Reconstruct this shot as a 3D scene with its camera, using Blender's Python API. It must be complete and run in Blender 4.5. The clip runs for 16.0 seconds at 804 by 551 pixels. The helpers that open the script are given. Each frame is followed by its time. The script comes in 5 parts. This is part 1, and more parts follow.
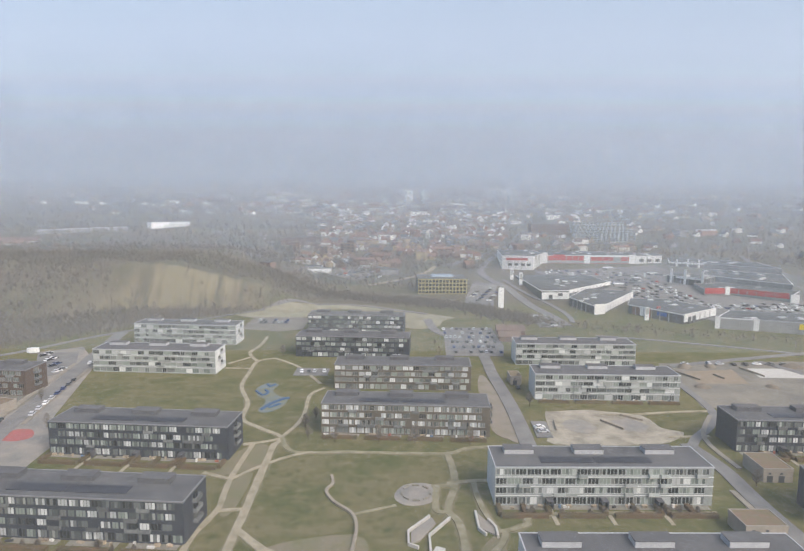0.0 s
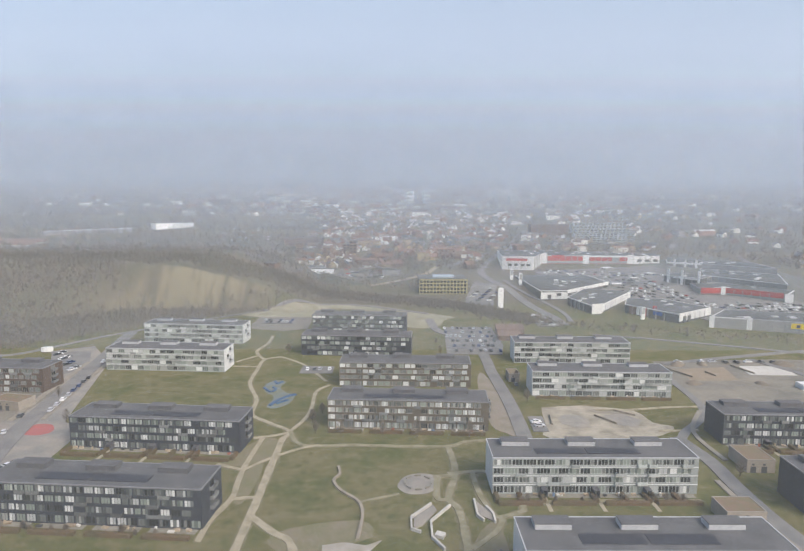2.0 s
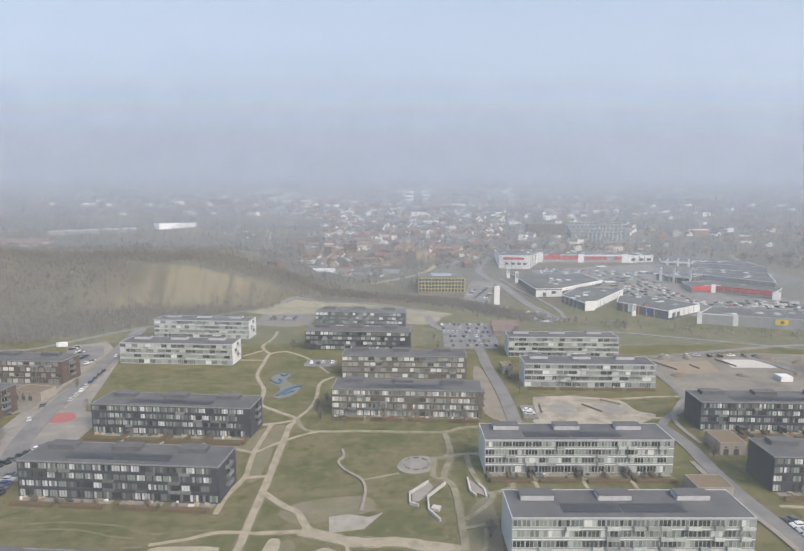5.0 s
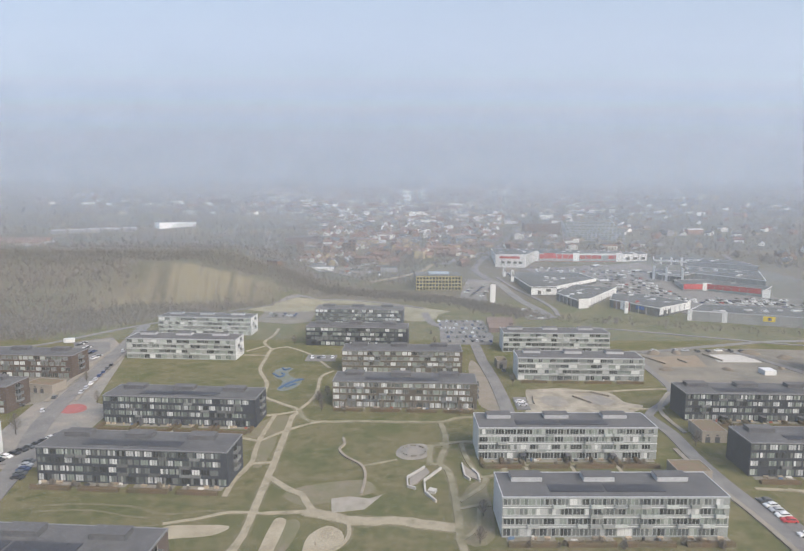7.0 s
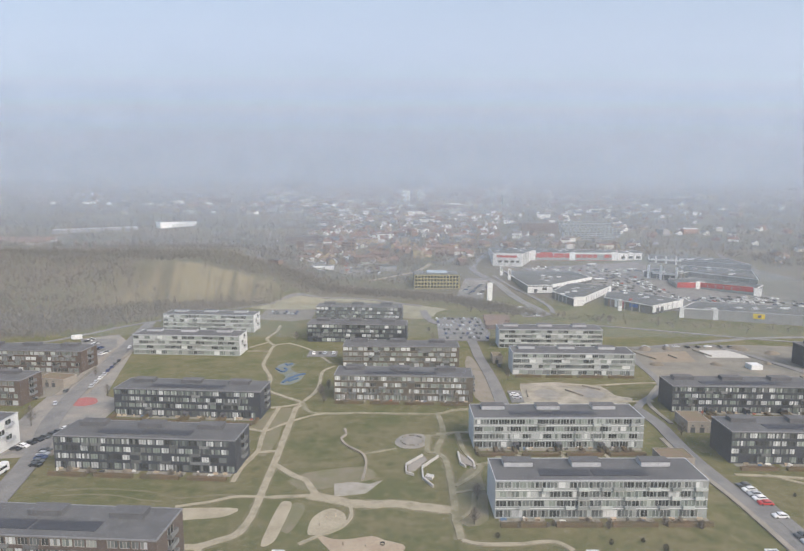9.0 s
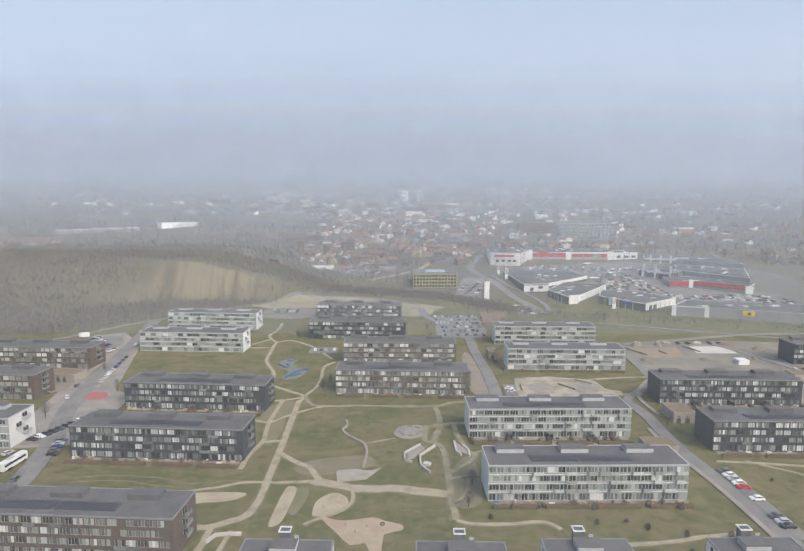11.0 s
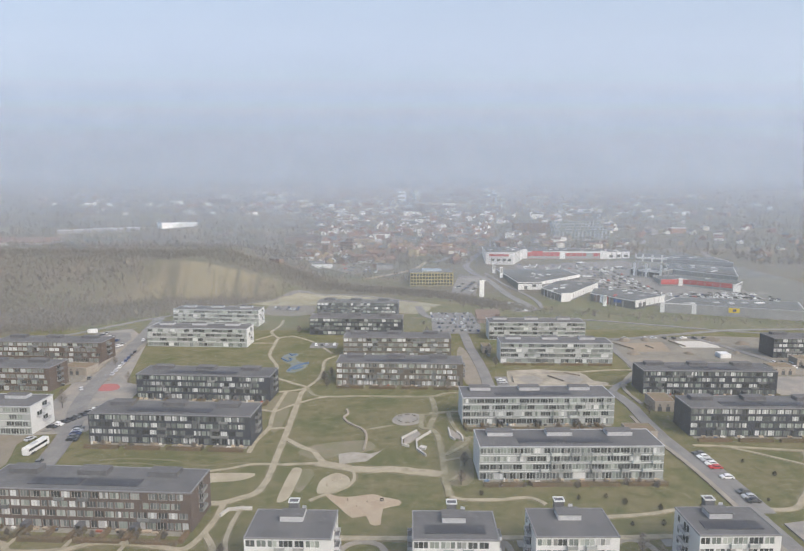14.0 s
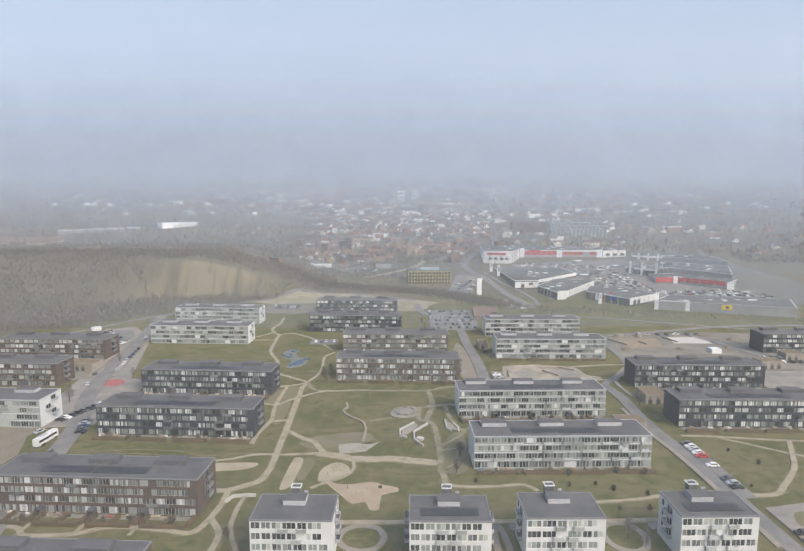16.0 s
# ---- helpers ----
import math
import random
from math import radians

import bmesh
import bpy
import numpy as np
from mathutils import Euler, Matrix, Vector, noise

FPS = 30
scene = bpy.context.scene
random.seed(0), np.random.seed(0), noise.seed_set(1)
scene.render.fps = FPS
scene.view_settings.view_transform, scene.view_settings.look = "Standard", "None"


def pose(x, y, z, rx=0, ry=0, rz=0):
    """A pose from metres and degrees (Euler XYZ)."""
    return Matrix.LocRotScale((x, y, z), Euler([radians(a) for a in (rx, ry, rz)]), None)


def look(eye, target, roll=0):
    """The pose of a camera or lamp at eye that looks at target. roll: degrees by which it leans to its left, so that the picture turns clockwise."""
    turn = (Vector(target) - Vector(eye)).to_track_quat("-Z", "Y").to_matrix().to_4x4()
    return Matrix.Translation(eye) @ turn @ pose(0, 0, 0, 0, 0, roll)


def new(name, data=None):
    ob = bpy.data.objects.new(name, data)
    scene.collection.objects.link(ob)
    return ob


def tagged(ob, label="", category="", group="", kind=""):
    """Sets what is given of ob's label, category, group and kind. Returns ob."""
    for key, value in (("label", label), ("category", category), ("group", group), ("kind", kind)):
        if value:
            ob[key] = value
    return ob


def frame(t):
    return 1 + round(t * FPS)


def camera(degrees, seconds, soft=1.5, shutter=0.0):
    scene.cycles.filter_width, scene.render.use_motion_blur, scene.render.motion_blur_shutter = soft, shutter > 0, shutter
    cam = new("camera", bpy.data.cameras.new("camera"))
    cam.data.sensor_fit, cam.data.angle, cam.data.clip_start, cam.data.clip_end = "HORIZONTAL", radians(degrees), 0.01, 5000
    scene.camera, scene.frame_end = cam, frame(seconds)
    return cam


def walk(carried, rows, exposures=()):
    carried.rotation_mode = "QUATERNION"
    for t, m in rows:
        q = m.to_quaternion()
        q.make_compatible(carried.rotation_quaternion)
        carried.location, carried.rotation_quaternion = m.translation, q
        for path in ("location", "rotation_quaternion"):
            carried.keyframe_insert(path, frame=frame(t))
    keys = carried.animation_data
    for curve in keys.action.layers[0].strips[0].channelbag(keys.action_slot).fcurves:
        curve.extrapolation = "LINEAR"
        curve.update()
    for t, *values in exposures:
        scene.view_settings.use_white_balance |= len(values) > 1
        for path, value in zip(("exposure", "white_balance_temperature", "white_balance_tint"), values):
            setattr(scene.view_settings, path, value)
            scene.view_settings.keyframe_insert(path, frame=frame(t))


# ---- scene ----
cam = camera(68.0, 16.0, soft=1.42)
PATH = [
    (0, (0.002, -5.879, 88.358), (0.008, -3.896, 88.096), 0.3),
    (1, (-0.273, -11.096, 89.536), (-0.268, -9.113, 89.274), 0.3),
    (2, (-0.529, -16.432, 90.499), (-0.527, -14.449, 90.236), 0.2),
    (3, (-0.453, -21.914, 91.04), (-0.453, -19.931, 90.778), 0.3),
    (4, (-0.451, -27.069, 91.53), (-0.45, -25.086, 91.266), 0.2),
    (6.5, (-0.451, -40.52, 92.135), (-0.442, -38.538, 91.869), 0.2),
    (7, (-0.54, -43.222, 92.249), (-0.529, -41.239, 91.982), 0.2),
    (8, (-0.577, -48.433, 92.681), (-0.565, -46.451, 92.413), 0.1),
    (9, (-0.618, -53.608, 92.977), (-0.603, -51.626, 92.708), 0.2),
    (11.5, (-0.555, -67.093, 93.888), (-0.535, -65.111, 93.619), 0.1),
    (12.5, (-0.716, -72.324, 94.34), (-0.693, -70.342, 94.071), 0.1),
    (13.5, (-0.755, -77.075, 94.345), (-0.729, -75.094, 94.076), 0.1),
    (14.5, (-0.726, -81.705, 94.4), (-0.697, -79.723, 94.131), 0.1),
    (16, (-0.294, -87.204, 94.239), (-0.263, -85.222, 93.969), -0.0),
]
walk(cam, [(t, look(eye, target, roll)) for t, eye, target, roll in PATH], [(0, 0.98, 6620, 9), (8, 0.99, 6640, 9), (16, 1.0, 6660, 9)])

# ---- light: hazy spring daylight, weak sun from the right ----
SUN_EL, SUN_AZ = radians(42), radians(136)      # azimuth from +y towards +x
world = bpy.data.worlds.new("world")
scene.world = world
world.use_nodes = True
wt = world.node_tree
sky = wt.nodes.new("ShaderNodeTexSky")
sky.sky_type = "NISHITA"
sky.sun_disc = False
sky.sun_elevation, sky.sun_rotation = SUN_EL, SUN_AZ
sky.altitude, sky.air_density, sky.dust_density, sky.ozone_density = 60, 1.0, 4.0, 1.0
wt.links.new(sky.outputs["Color"], wt.nodes["Background"].inputs["Color"])
wt.nodes["Background"].inputs["Strength"].default_value = 0.125
sun = new("sun", bpy.data.lights.new("sun", "SUN"))
sun.data.energy, sun.data.angle, sun.data.color = 1.15, radians(24), (1.0, 0.95, 0.88)
way = Vector((math.sin(SUN_AZ) * math.cos(SUN_EL), math.cos(SUN_AZ) * math.cos(SUN_EL), math.sin(SUN_EL)))
sun.matrix_world = look(way * 600, (0, 0, 0))
scene.cycles.transparent_max_bounces = 16


# ---- materials ----
def mat(name, col, col2=None, rough=0.8, scale=1.0, fine=12.0, bump=0.2, metal=0.0, rand=0.0, spec=0.3, island=0.0, blotch=None):
    """Two-scale noise material: col to col2 over large blotches, grain on top; rand varies whole objects, island loose pieces."""
    m = bpy.data.materials.new(name)
    m.use_nodes = True
    nt = m.node_tree
    N, L = nt.nodes, nt.links
    b = N["Principled BSDF"]
    b.inputs["Roughness"].default_value, b.inputs["Metallic"].default_value = rough, metal
    b.inputs["Specular IOR Level"].default_value = spec
    geo = N.new("ShaderNodeNewGeometry")
    big, small = N.new("ShaderNodeTexNoise"), N.new("ShaderNodeTexNoise")
    for n, s, d in ((big, scale, 5), (small, fine, 4)):
        n.inputs["Scale"].default_value, n.inputs["Detail"].default_value = s, d
        n.inputs["Roughness"].default_value = 0.6
        L.new(geo.outputs["Position"], n.inputs["Vector"])
    ramp = N.new("ShaderNodeValToRGB")
    lo, hi = blotch or (0.35, 0.65)
    ramp.color_ramp.elements[0].position, ramp.color_ramp.elements[1].position = lo, hi
    ramp.color_ramp.elements[0].color = (*col, 1)
    ramp.color_ramp.elements[1].color = (*(col2 or [c * 0.8 for c in col]), 1)
    L.new(big.outputs["Fac"], ramp.inputs["Fac"])
    vary = N.new("ShaderNodeMapRange")
    vary.inputs["From Min"].default_value, vary.inputs["From Max"].default_value = 0.25, 0.75
    vary.inputs["To Min"].default_value, vary.inputs["To Max"].default_value = 0.82, 1.15
    L.new(small.outputs["Fac"], vary.inputs["Value"])
    val = vary.outputs["Result"]
    for amount, node, out in ((rand, "ShaderNodeObjectInfo", "Random"), (island, "ShaderNodeNewGeometry", "Random Per Island")):
        if amount:
            src = N.new(node)
            r = N.new("ShaderNodeMapRange")
            r.inputs["To Min"].default_value, r.inputs["To Max"].default_value = 1 - amount, 1 + amount
            L.new(src.outputs[out], r.inputs["Value"])
            mul = N.new("ShaderNodeMath")
            mul.operation = "MULTIPLY"
            L.new(val, mul.inputs[0])
            L.new(r.outputs["Result"], mul.inputs[1])
            val = mul.outputs[0]
    mix = N.new("ShaderNodeVectorMath")
    mix.operation = "SCALE"
    L.new(ramp.outputs["Color"], mix.inputs[0])
    L.new(val, mix.inputs["Scale"])
    L.new(mix.outputs["Vector"], b.inputs["Base Color"])
    if bump:
        bp = N.new("ShaderNodeBump")
        bp.inputs["Strength"].default_value, bp.inputs["Distance"].default_value = bump, 0.05
        L.new(small.outputs["Fac"], bp.inputs["Height"])
        L.new(bp.outputs["Normal"], b.inputs["Normal"])
    return m


def palette(name, stops, source="island", rough=0.8, spec=0.3):
    """A material whose pieces (or objects) each take one of the given colours; stops: (share up to which, colour)."""
    m = mat(name, (0.5, 0.5, 0.5), rough=rough, spec=spec, bump=0.1)
    N, L = m.node_tree.nodes, m.node_tree.links
    b = N["Principled BSDF"]
    src, out = ("ShaderNodeNewGeometry", "Random Per Island") if source == "island" else ("ShaderNodeObjectInfo", "Random")
    s = N.new(src)
    ramp = N.new("ShaderNodeValToRGB")
    ramp.color_ramp.interpolation = "CONSTANT"
    e = ramp.color_ramp.elements
    e[0].color = (*stops[0][1], 1)
    e[1].position, e[1].color = stops[0][0], (*stops[1][1], 1)
    for k in range(2, len(stops)):
        n = e.new(stops[k - 1][0])
        n.color = (*stops[k][1], 1)
    L.new(s.outputs[out], ramp.inputs["Fac"])
    scale = next(n for n in N if n.bl_idname == "ShaderNodeVectorMath")
    L.new(ramp.outputs["Color"], scale.inputs[0])
    return m


SLATE = mat("black_slate", (0.027, 0.031, 0.043), (0.042, 0.047, 0.060), 0.6, 0.3, 3.0, 0.3)
BROWN = mat("brown_brick", (0.078, 0.057, 0.049), (0.102, 0.077, 0.065), 0.85, 0.4, 5.0, 0.3)
UMBER = mat("grey_brown_brick", (0.086, 0.074, 0.060), (0.115, 0.10, 0.082), 0.85, 0.4, 5.0, 0.3)
WHITE = mat("white_render", (0.57, 0.58, 0.585), (0.50, 0.51, 0.515), 0.8, 0.25, 4.0, 0.15)
ROOF = mat("roof_felt", (0.082, 0.081, 0.086), (0.115, 0.113, 0.117), 0.9, 0.12, 1.5, 0.3)
ROOF_BOX = mat("grey_roof_metal", (0.40, 0.41, 0.43), (0.33, 0.34, 0.36), 0.55, 0.6, 3.0, 0.1, rand=0.1)
DARK_BOX = mat("dark_roof_metal", (0.075, 0.075, 0.085), (0.10, 0.10, 0.11), 0.6, 0.6, 3.0, 0.1)
EDGE = mat("zinc_edge", (0.42, 0.43, 0.45), (0.34, 0.35, 0.37), 0.5, 1.0, 6.0, 0.1)
DARK_EDGE = mat("dark_edge", (0.20, 0.20, 0.21), (0.15, 0.15, 0.16), 0.6, 1.0, 6.0, 0.1)
SOLAR = mat("solar_glass", (0.026, 0.026, 0.034), (0.036, 0.035, 0.044), 0.5, 0.5, 2.0, 0.0, spec=0.35)
FRAME_W = mat("white_frame", (0.68, 0.685, 0.685), rough=0.5, bump=0)
FRAME_D = mat("grey_frame", (0.075, 0.08, 0.085), rough=0.5, bump=0)
GLASS = [
    palette("dark_glass", [(0.6, (0.028, 0.032, 0.034)), (0.9, (0.055, 0.06, 0.062)), (1.0, (0.16, 0.165, 0.16))], "object", 0.12, 0.5),
    palette("grey_glass", [(0.4, (0.085, 0.095, 0.097)), (0.85, (0.14, 0.152, 0.15)), (1.0, (0.27, 0.28, 0.27))], "object", 0.12, 0.5),
    palette("green_glass", [(0.3, (0.13, 0.15, 0.14)), (0.8, (0.22, 0.25, 0.23)), (1.0, (0.36, 0.39, 0.36))], "object", 0.15, 0.5),
    palette("curtained_glass", [(0.15, (0.16, 0.17, 0.17)), (0.6, (0.40, 0.415, 0.415)), (1.0, (0.60, 0.61, 0.61))], "object", 0.2, 0.5)]
FRAME_L = mat("pale_grey_frame", (0.46, 0.48, 0.465), rough=0.55, bump=0)
SPANDREL = mat("frosted_spandrel", (0.285, 0.303, 0.30), (0.22, 0.237, 0.233), 0.45, 0.35, 3.0, 0.05)
FRAME_P = mat("pale_frame", (0.36, 0.34, 0.31), rough=0.6, bump=0)
BALCONY_G = mat("frosted_balcony", (0.29, 0.315, 0.31), (0.37, 0.39, 0.385), 0.35, 0.7, 4.0, 0.0, rand=0.4)
BALCONY_D = mat("dark_balcony", (0.11, 0.115, 0.12), (0.16, 0.165, 0.165), 0.4, 0.7, 4.0, 0.0, rand=0.4)
TERRACE = mat("worn_terrace", (0.25, 0.235, 0.205), (0.18, 0.165, 0.13), 0.9, 0.35, 3.0, 0.2)
SLAB = mat("pale_concrete", (0.40, 0.385, 0.35), (0.32, 0.31, 0.28), 0.9, 0.2, 3.0, 0.2)


# ---- builders ----
def boxes(bm, *items):
    """Adds boxes (x0, y0, z0, x1, y1, z1) to a bmesh."""
    for x0, y0, z0, x1, y1, z1 in items:
        v = [bm.verts.new(p) for p in ((x0, y0, z0), (x1, y0, z0), (x1, y1, z0), (x0, y1, z0), (x0, y0, z1), (x1, y0, z1), (x1, y1, z1), (x0, y1, z1))]
        for f in ((3, 2, 1, 0), (4, 5, 6, 7), (0, 1, 5, 4), (1, 2, 6, 5), (2, 3, 7, 6), (3, 0, 4, 7)):
            bm.faces.new([v[k] for k in f])
    return bm


def mesh_of(name, bm, material):
    me = bpy.data.meshes.new(name)
    bm.to_mesh(me)
    bm.free()
    for m in material if isinstance(material, (list, tuple)) else [material]:
        me.materials.append(m)
    return me


def part(name, bm, material, parent=None, label="", at=None):
    """Links a bmesh (or a ready mesh) as one object, under parent if there is one."""
    ob = new(name, bm if isinstance(bm, bpy.types.Mesh) else mesh_of(name, bm, material))
    ob.parent = parent
    if at is not None:
        ob.matrix_basis = at
    return tagged(ob, label)


def B(*items):
    return boxes(bmesh.new(), *items)


def thing(name, at, label, category, group="", kind=""):
    ob = new(name)
    ob.matrix_basis = at
    ob.empty_display_size = 1
    return tagged(ob, label, category, group, kind)



def prism(bm, outline, z0, z1):
    """An upright prism over a closed outline of (x, y)."""
    lo = [bm.verts.new((x, y, z0)) for x, y in outline]
    hi = [bm.verts.new((x, y, z1)) for x, y in outline]
    n = len(outline)
    bm.faces.new(lo[::-1])
    bm.faces.new(hi)
    for k in range(n):
        bm.faces.new((lo[k], lo[(k + 1) % n], hi[(k + 1) % n], hi[k]))
    return bm


def ring(bm, x0, y0, x1, y1, t, z0, z1):
    """A closed rectangular band of thickness t."""
    out = ((x0, y0), (x1, y0), (x1, y1), (x0, y1))
    inn = ((x0 + t, y0 + t), (x1 - t, y0 + t), (x1 - t, y1 - t), (x0 + t, y1 - t))
    v = [[bm.verts.new((*p, z)) for p in loop] for loop in (out, inn) for z in (z0, z1)]
    for k in range(4):
        j = (k + 1) % 4
        bm.faces.new((v[0][k], v[0][j], v[1][j], v[1][k]))
        bm.faces.new((v[2][j], v[2][k], v[3][k], v[3][j]))
        bm.faces.new((v[1][k], v[1][j], v[3][j], v[3][k]))
        bm.faces.new((v[0][j], v[0][k], v[2][k], v[2][j]))
    return bm


def plate(bm, xs, zs, holes, y0, y1):
    """An upright slab over the grid xs by zs, with the cells in holes left open, all in one piece."""
    vs = {}
    def v(i, j, y):
        if (i, j, y) not in vs:
            vs[i, j, y] = bm.verts.new((xs[i], y, zs[j]))
        return vs[i, j, y]
    nx, nz = len(xs) - 1, len(zs) - 1
    solid = {(i, j) for i in range(nx) for j in range(nz)} - set(holes)
    for i, j in solid:
        bm.faces.new((v(i, j, y0), v(i + 1, j, y0), v(i + 1, j + 1, y0), v(i, j + 1, y0)))
        bm.faces.new((v(i, j + 1, y1), v(i + 1, j + 1, y1), v(i + 1, j, y1), v(i, j, y1)))
        for di, dj, a, b in ((-1, 0, (0, 1), (0, 0)), (1, 0, (1, 0), (1, 1)), (0, -1, (0, 0), (1, 0)), (0, 1, (1, 1), (0, 1))):
            if (i + di, j + dj) not in solid:
                p, q = (i + a[0], j + a[1]), (i + b[0], j + b[1])
                bm.faces.new((v(*p, y0), v(*p, y1), v(*q, y1), v(*q, y0)))
    return bm


# ---- terrain ----
def smooth(a, b, v):
    t = min(1.0, max(0.0, (v - a) / (b - a)))
    return t * t * (3 - 2 * t)


def height(x, y):
    """Flat estate, the town's slope beyond it, and the wooded hill with its clay pit."""
    u = max(0.0, y - 470)
    z = 0.085 * (u - 60 * (1 - math.exp(-u / 60)))
    if z > 105:
        z = 105 + 30 * (1 - math.exp(-(z - 105) / 30)) + 55 * smooth(2300, 3500, y) * (0.75 + 0.35 * noise.noise((x * 0.0011, y * 0.0006, 1.0)))
    foot = 452 - 60 * smooth(-212, -275, x)
    top = 478 + 34 * smooth(-212, -290, x)
    edge = 0.3 * smooth(-66, -98, x) + 0.7 * min(1.0, max(0.0, (-90 - x) / 94))
    rim = 34
    hill = rim * edge * smooth(foot, top, y) * (1 - smooth(610, 790, y))
    return max(z, hill)


bm = bmesh.new()
xs = [-4200, -3000, -2200, -1600, -1200, -900] + list(range(-700, -300, 20)) + list(range(-300, -60, 5)) + list(range(-60, 701, 20)) + [900, 1200, 1600, 2200, 3000, 4200]
ys = [-900, -500, -250, -100] + list(range(0, 380, 20)) + list(range(380, 440, 8)) + list(range(440, 510, 3)) + list(range(510, 620, 8)) + list(range(620, 1000, 25)) + list(range(1000, 2000, 100)) + [2200, 2600, 3000, 3600, 4200, 4700]


def rough_height(x, y):
    h = height(x, y)
    if -300 < x < -80 and 440 < y < 510:
        h += 2.2 * (noise.noise((x * 0.09, y * 0.02, 0)) + 0.5 * noise.noise((x * 0.25, y * 0.05, 3))) * smooth(440, 460, y) * (1 - smooth(490, 510, y))
    return h


grid = [[bm.verts.new((x, y, rough_height(x, y))) for x in xs] for y in ys]
for j in range(len(ys) - 1):
    for i in range(len(xs) - 1):
        bm.faces.new((grid[j][i], grid[j][i + 1], grid[j + 1][i + 1], grid[j + 1][i])).smooth = True
GRASS = mat("spring_grass", (0.072, 0.081, 0.021), (0.128, 0.113, 0.050), 0.95, 0.045, 0.55, 0.5, blotch=(0.33, 0.60))


def mix_in(m, fac_from, col, lo, hi):
    """Blends a colour over a material's base where an output runs from lo to hi."""
    N, L = m.node_tree.nodes, m.node_tree.links
    b = N["Principled BSDF"]
    old = b.inputs["Base Color"].links[0].from_socket
    r = N.new("ShaderNodeMapRange")
    r.inputs["From Min"].default_value, r.inputs["From Max"].default_value = lo, hi
    L.new(fac_from, r.inputs["Value"])
    mix = N.new("ShaderNodeMix")
    mix.data_type = "RGBA"
    L.new(r.outputs["Result"], mix.inputs["Factor"])
    L.new(old, mix.inputs["A"])
    if isinstance(col, tuple):
        mix.inputs["B"].default_value = (*col, 1)
    else:
        L.new(col, mix.inputs["B"])
    L.new(mix.outputs["Result"], b.inputs["Base Color"])


gn = GRASS.node_tree.nodes
gl = GRASS.node_tree.links
geo = gn.new("ShaderNodeNewGeometry")
place = gn.new("ShaderNodeSeparateXYZ")
gl.new(geo.outputs["Position"], place.inputs[0])
facing = gn.new("ShaderNodeSeparateXYZ")
gl.new(geo.outputs["True Normal"], facing.inputs[0])
# mowing stripes and trodden tracks: a stretched noise
stretch = gn.new("ShaderNodeMapping")
stretch.inputs["Scale"].default_value = (0.035, 0.11, 0.1)
stretch.inputs["Rotation"].default_value = (0, 0, 0.35)
gl.new(geo.outputs["Position"], stretch.inputs["Vector"])
worn = gn.new("ShaderNodeTexNoise")
worn.inputs["Scale"].default_value, worn.inputs["Detail"].default_value = 1.0, 6
gl.new(stretch.outputs["Vector"], worn.inputs["Vector"])
mix_in(GRASS, worn.outputs["Fac"], (0.150, 0.128, 0.068), 0.54, 0.80)
tufts = gn.new("ShaderNodeTexNoise")
tufts.inputs["Scale"].default_value, tufts.inputs["Detail"].default_value, tufts.inputs["Roughness"].default_value = 0.22, 8, 0.72
gl.new(geo.outputs["Position"], tufts.inputs["Vector"])
mix_in(GRASS, tufts.outputs["Fac"], (0.050, 0.061, 0.015), 0.51, 0.70)
mix_in(GRASS, tufts.outputs["Fac"], (0.165, 0.138, 0.078), 0.47, 0.29)
# scrub and field soil beyond the estate
field = gn.new("ShaderNodeTexNoise")
field.inputs["Scale"].default_value, field.inputs["Detail"].default_value = 0.012, 4
gl.new(geo.outputs["Position"], field.inputs["Vector"])
tones = gn.new("ShaderNodeValToRGB")
tones.color_ramp.elements[0].position, tones.color_ramp.elements[1].position = 0.4, 0.62
tones.color_ramp.elements[0].color, tones.color_ramp.elements[1].color = (0.118, 0.098, 0.078, 1), (0.112, 0.104, 0.070, 1)
gl.new(field.outputs["Fac"], tones.inputs["Fac"])
slant = gn.new("ShaderNodeMath")
slant.operation = "MULTIPLY_ADD"
slant.inputs[1].default_value = -0.95
gl.new(place.outputs["X"], slant.inputs[0])
gl.new(place.outputs["Y"], slant.inputs[2])
mix_in(GRASS, slant.outputs[0], tones.outputs["Color"], 558, 572)
mix_in(GRASS, place.outputs["Y"], tones.outputs["Color"], 440, 500)
# clay face where the ground is steep, streaked downhill
streak = gn.new("ShaderNodeMapping")
streak.inputs["Scale"].default_value = (0.17, 0.010, 0.02)
gl.new(geo.outputs["Position"], streak.inputs["Vector"])
runs = gn.new("ShaderNodeTexNoise")
runs.inputs["Scale"].default_value, runs.inputs["Detail"].default_value = 1.0, 5
gl.new(streak.outputs["Vector"], runs.inputs["Vector"])
clay = gn.new("ShaderNodeValToRGB")
clay.color_ramp.elements[0].position, clay.color_ramp.elements[1].position = 0.36, 0.56
clay.color_ramp.elements[0].color, clay.color_ramp.elements[1].color = (0.098, 0.086, 0.063, 1), (0.188, 0.165, 0.109, 1)
gl.new(runs.outputs["Fac"], clay.inputs["Fac"])
west = gn.new("ShaderNodeMath")
west.operation = "MULTIPLY_ADD"
west.inputs[1].default_value = 1.05
below = gn.new("ShaderNodeMath")
below.operation = "MULTIPLY_ADD"
below.inputs[1].default_value = 40.0
gl.new(runs.outputs["Fac"], below.inputs[0])
lower = gn.new("ShaderNodeMath")
lower.operation = "SUBTRACT"
gl.new(below.outputs[0], lower.inputs[0])
gl.new(place.outputs["Z"], lower.inputs[1])
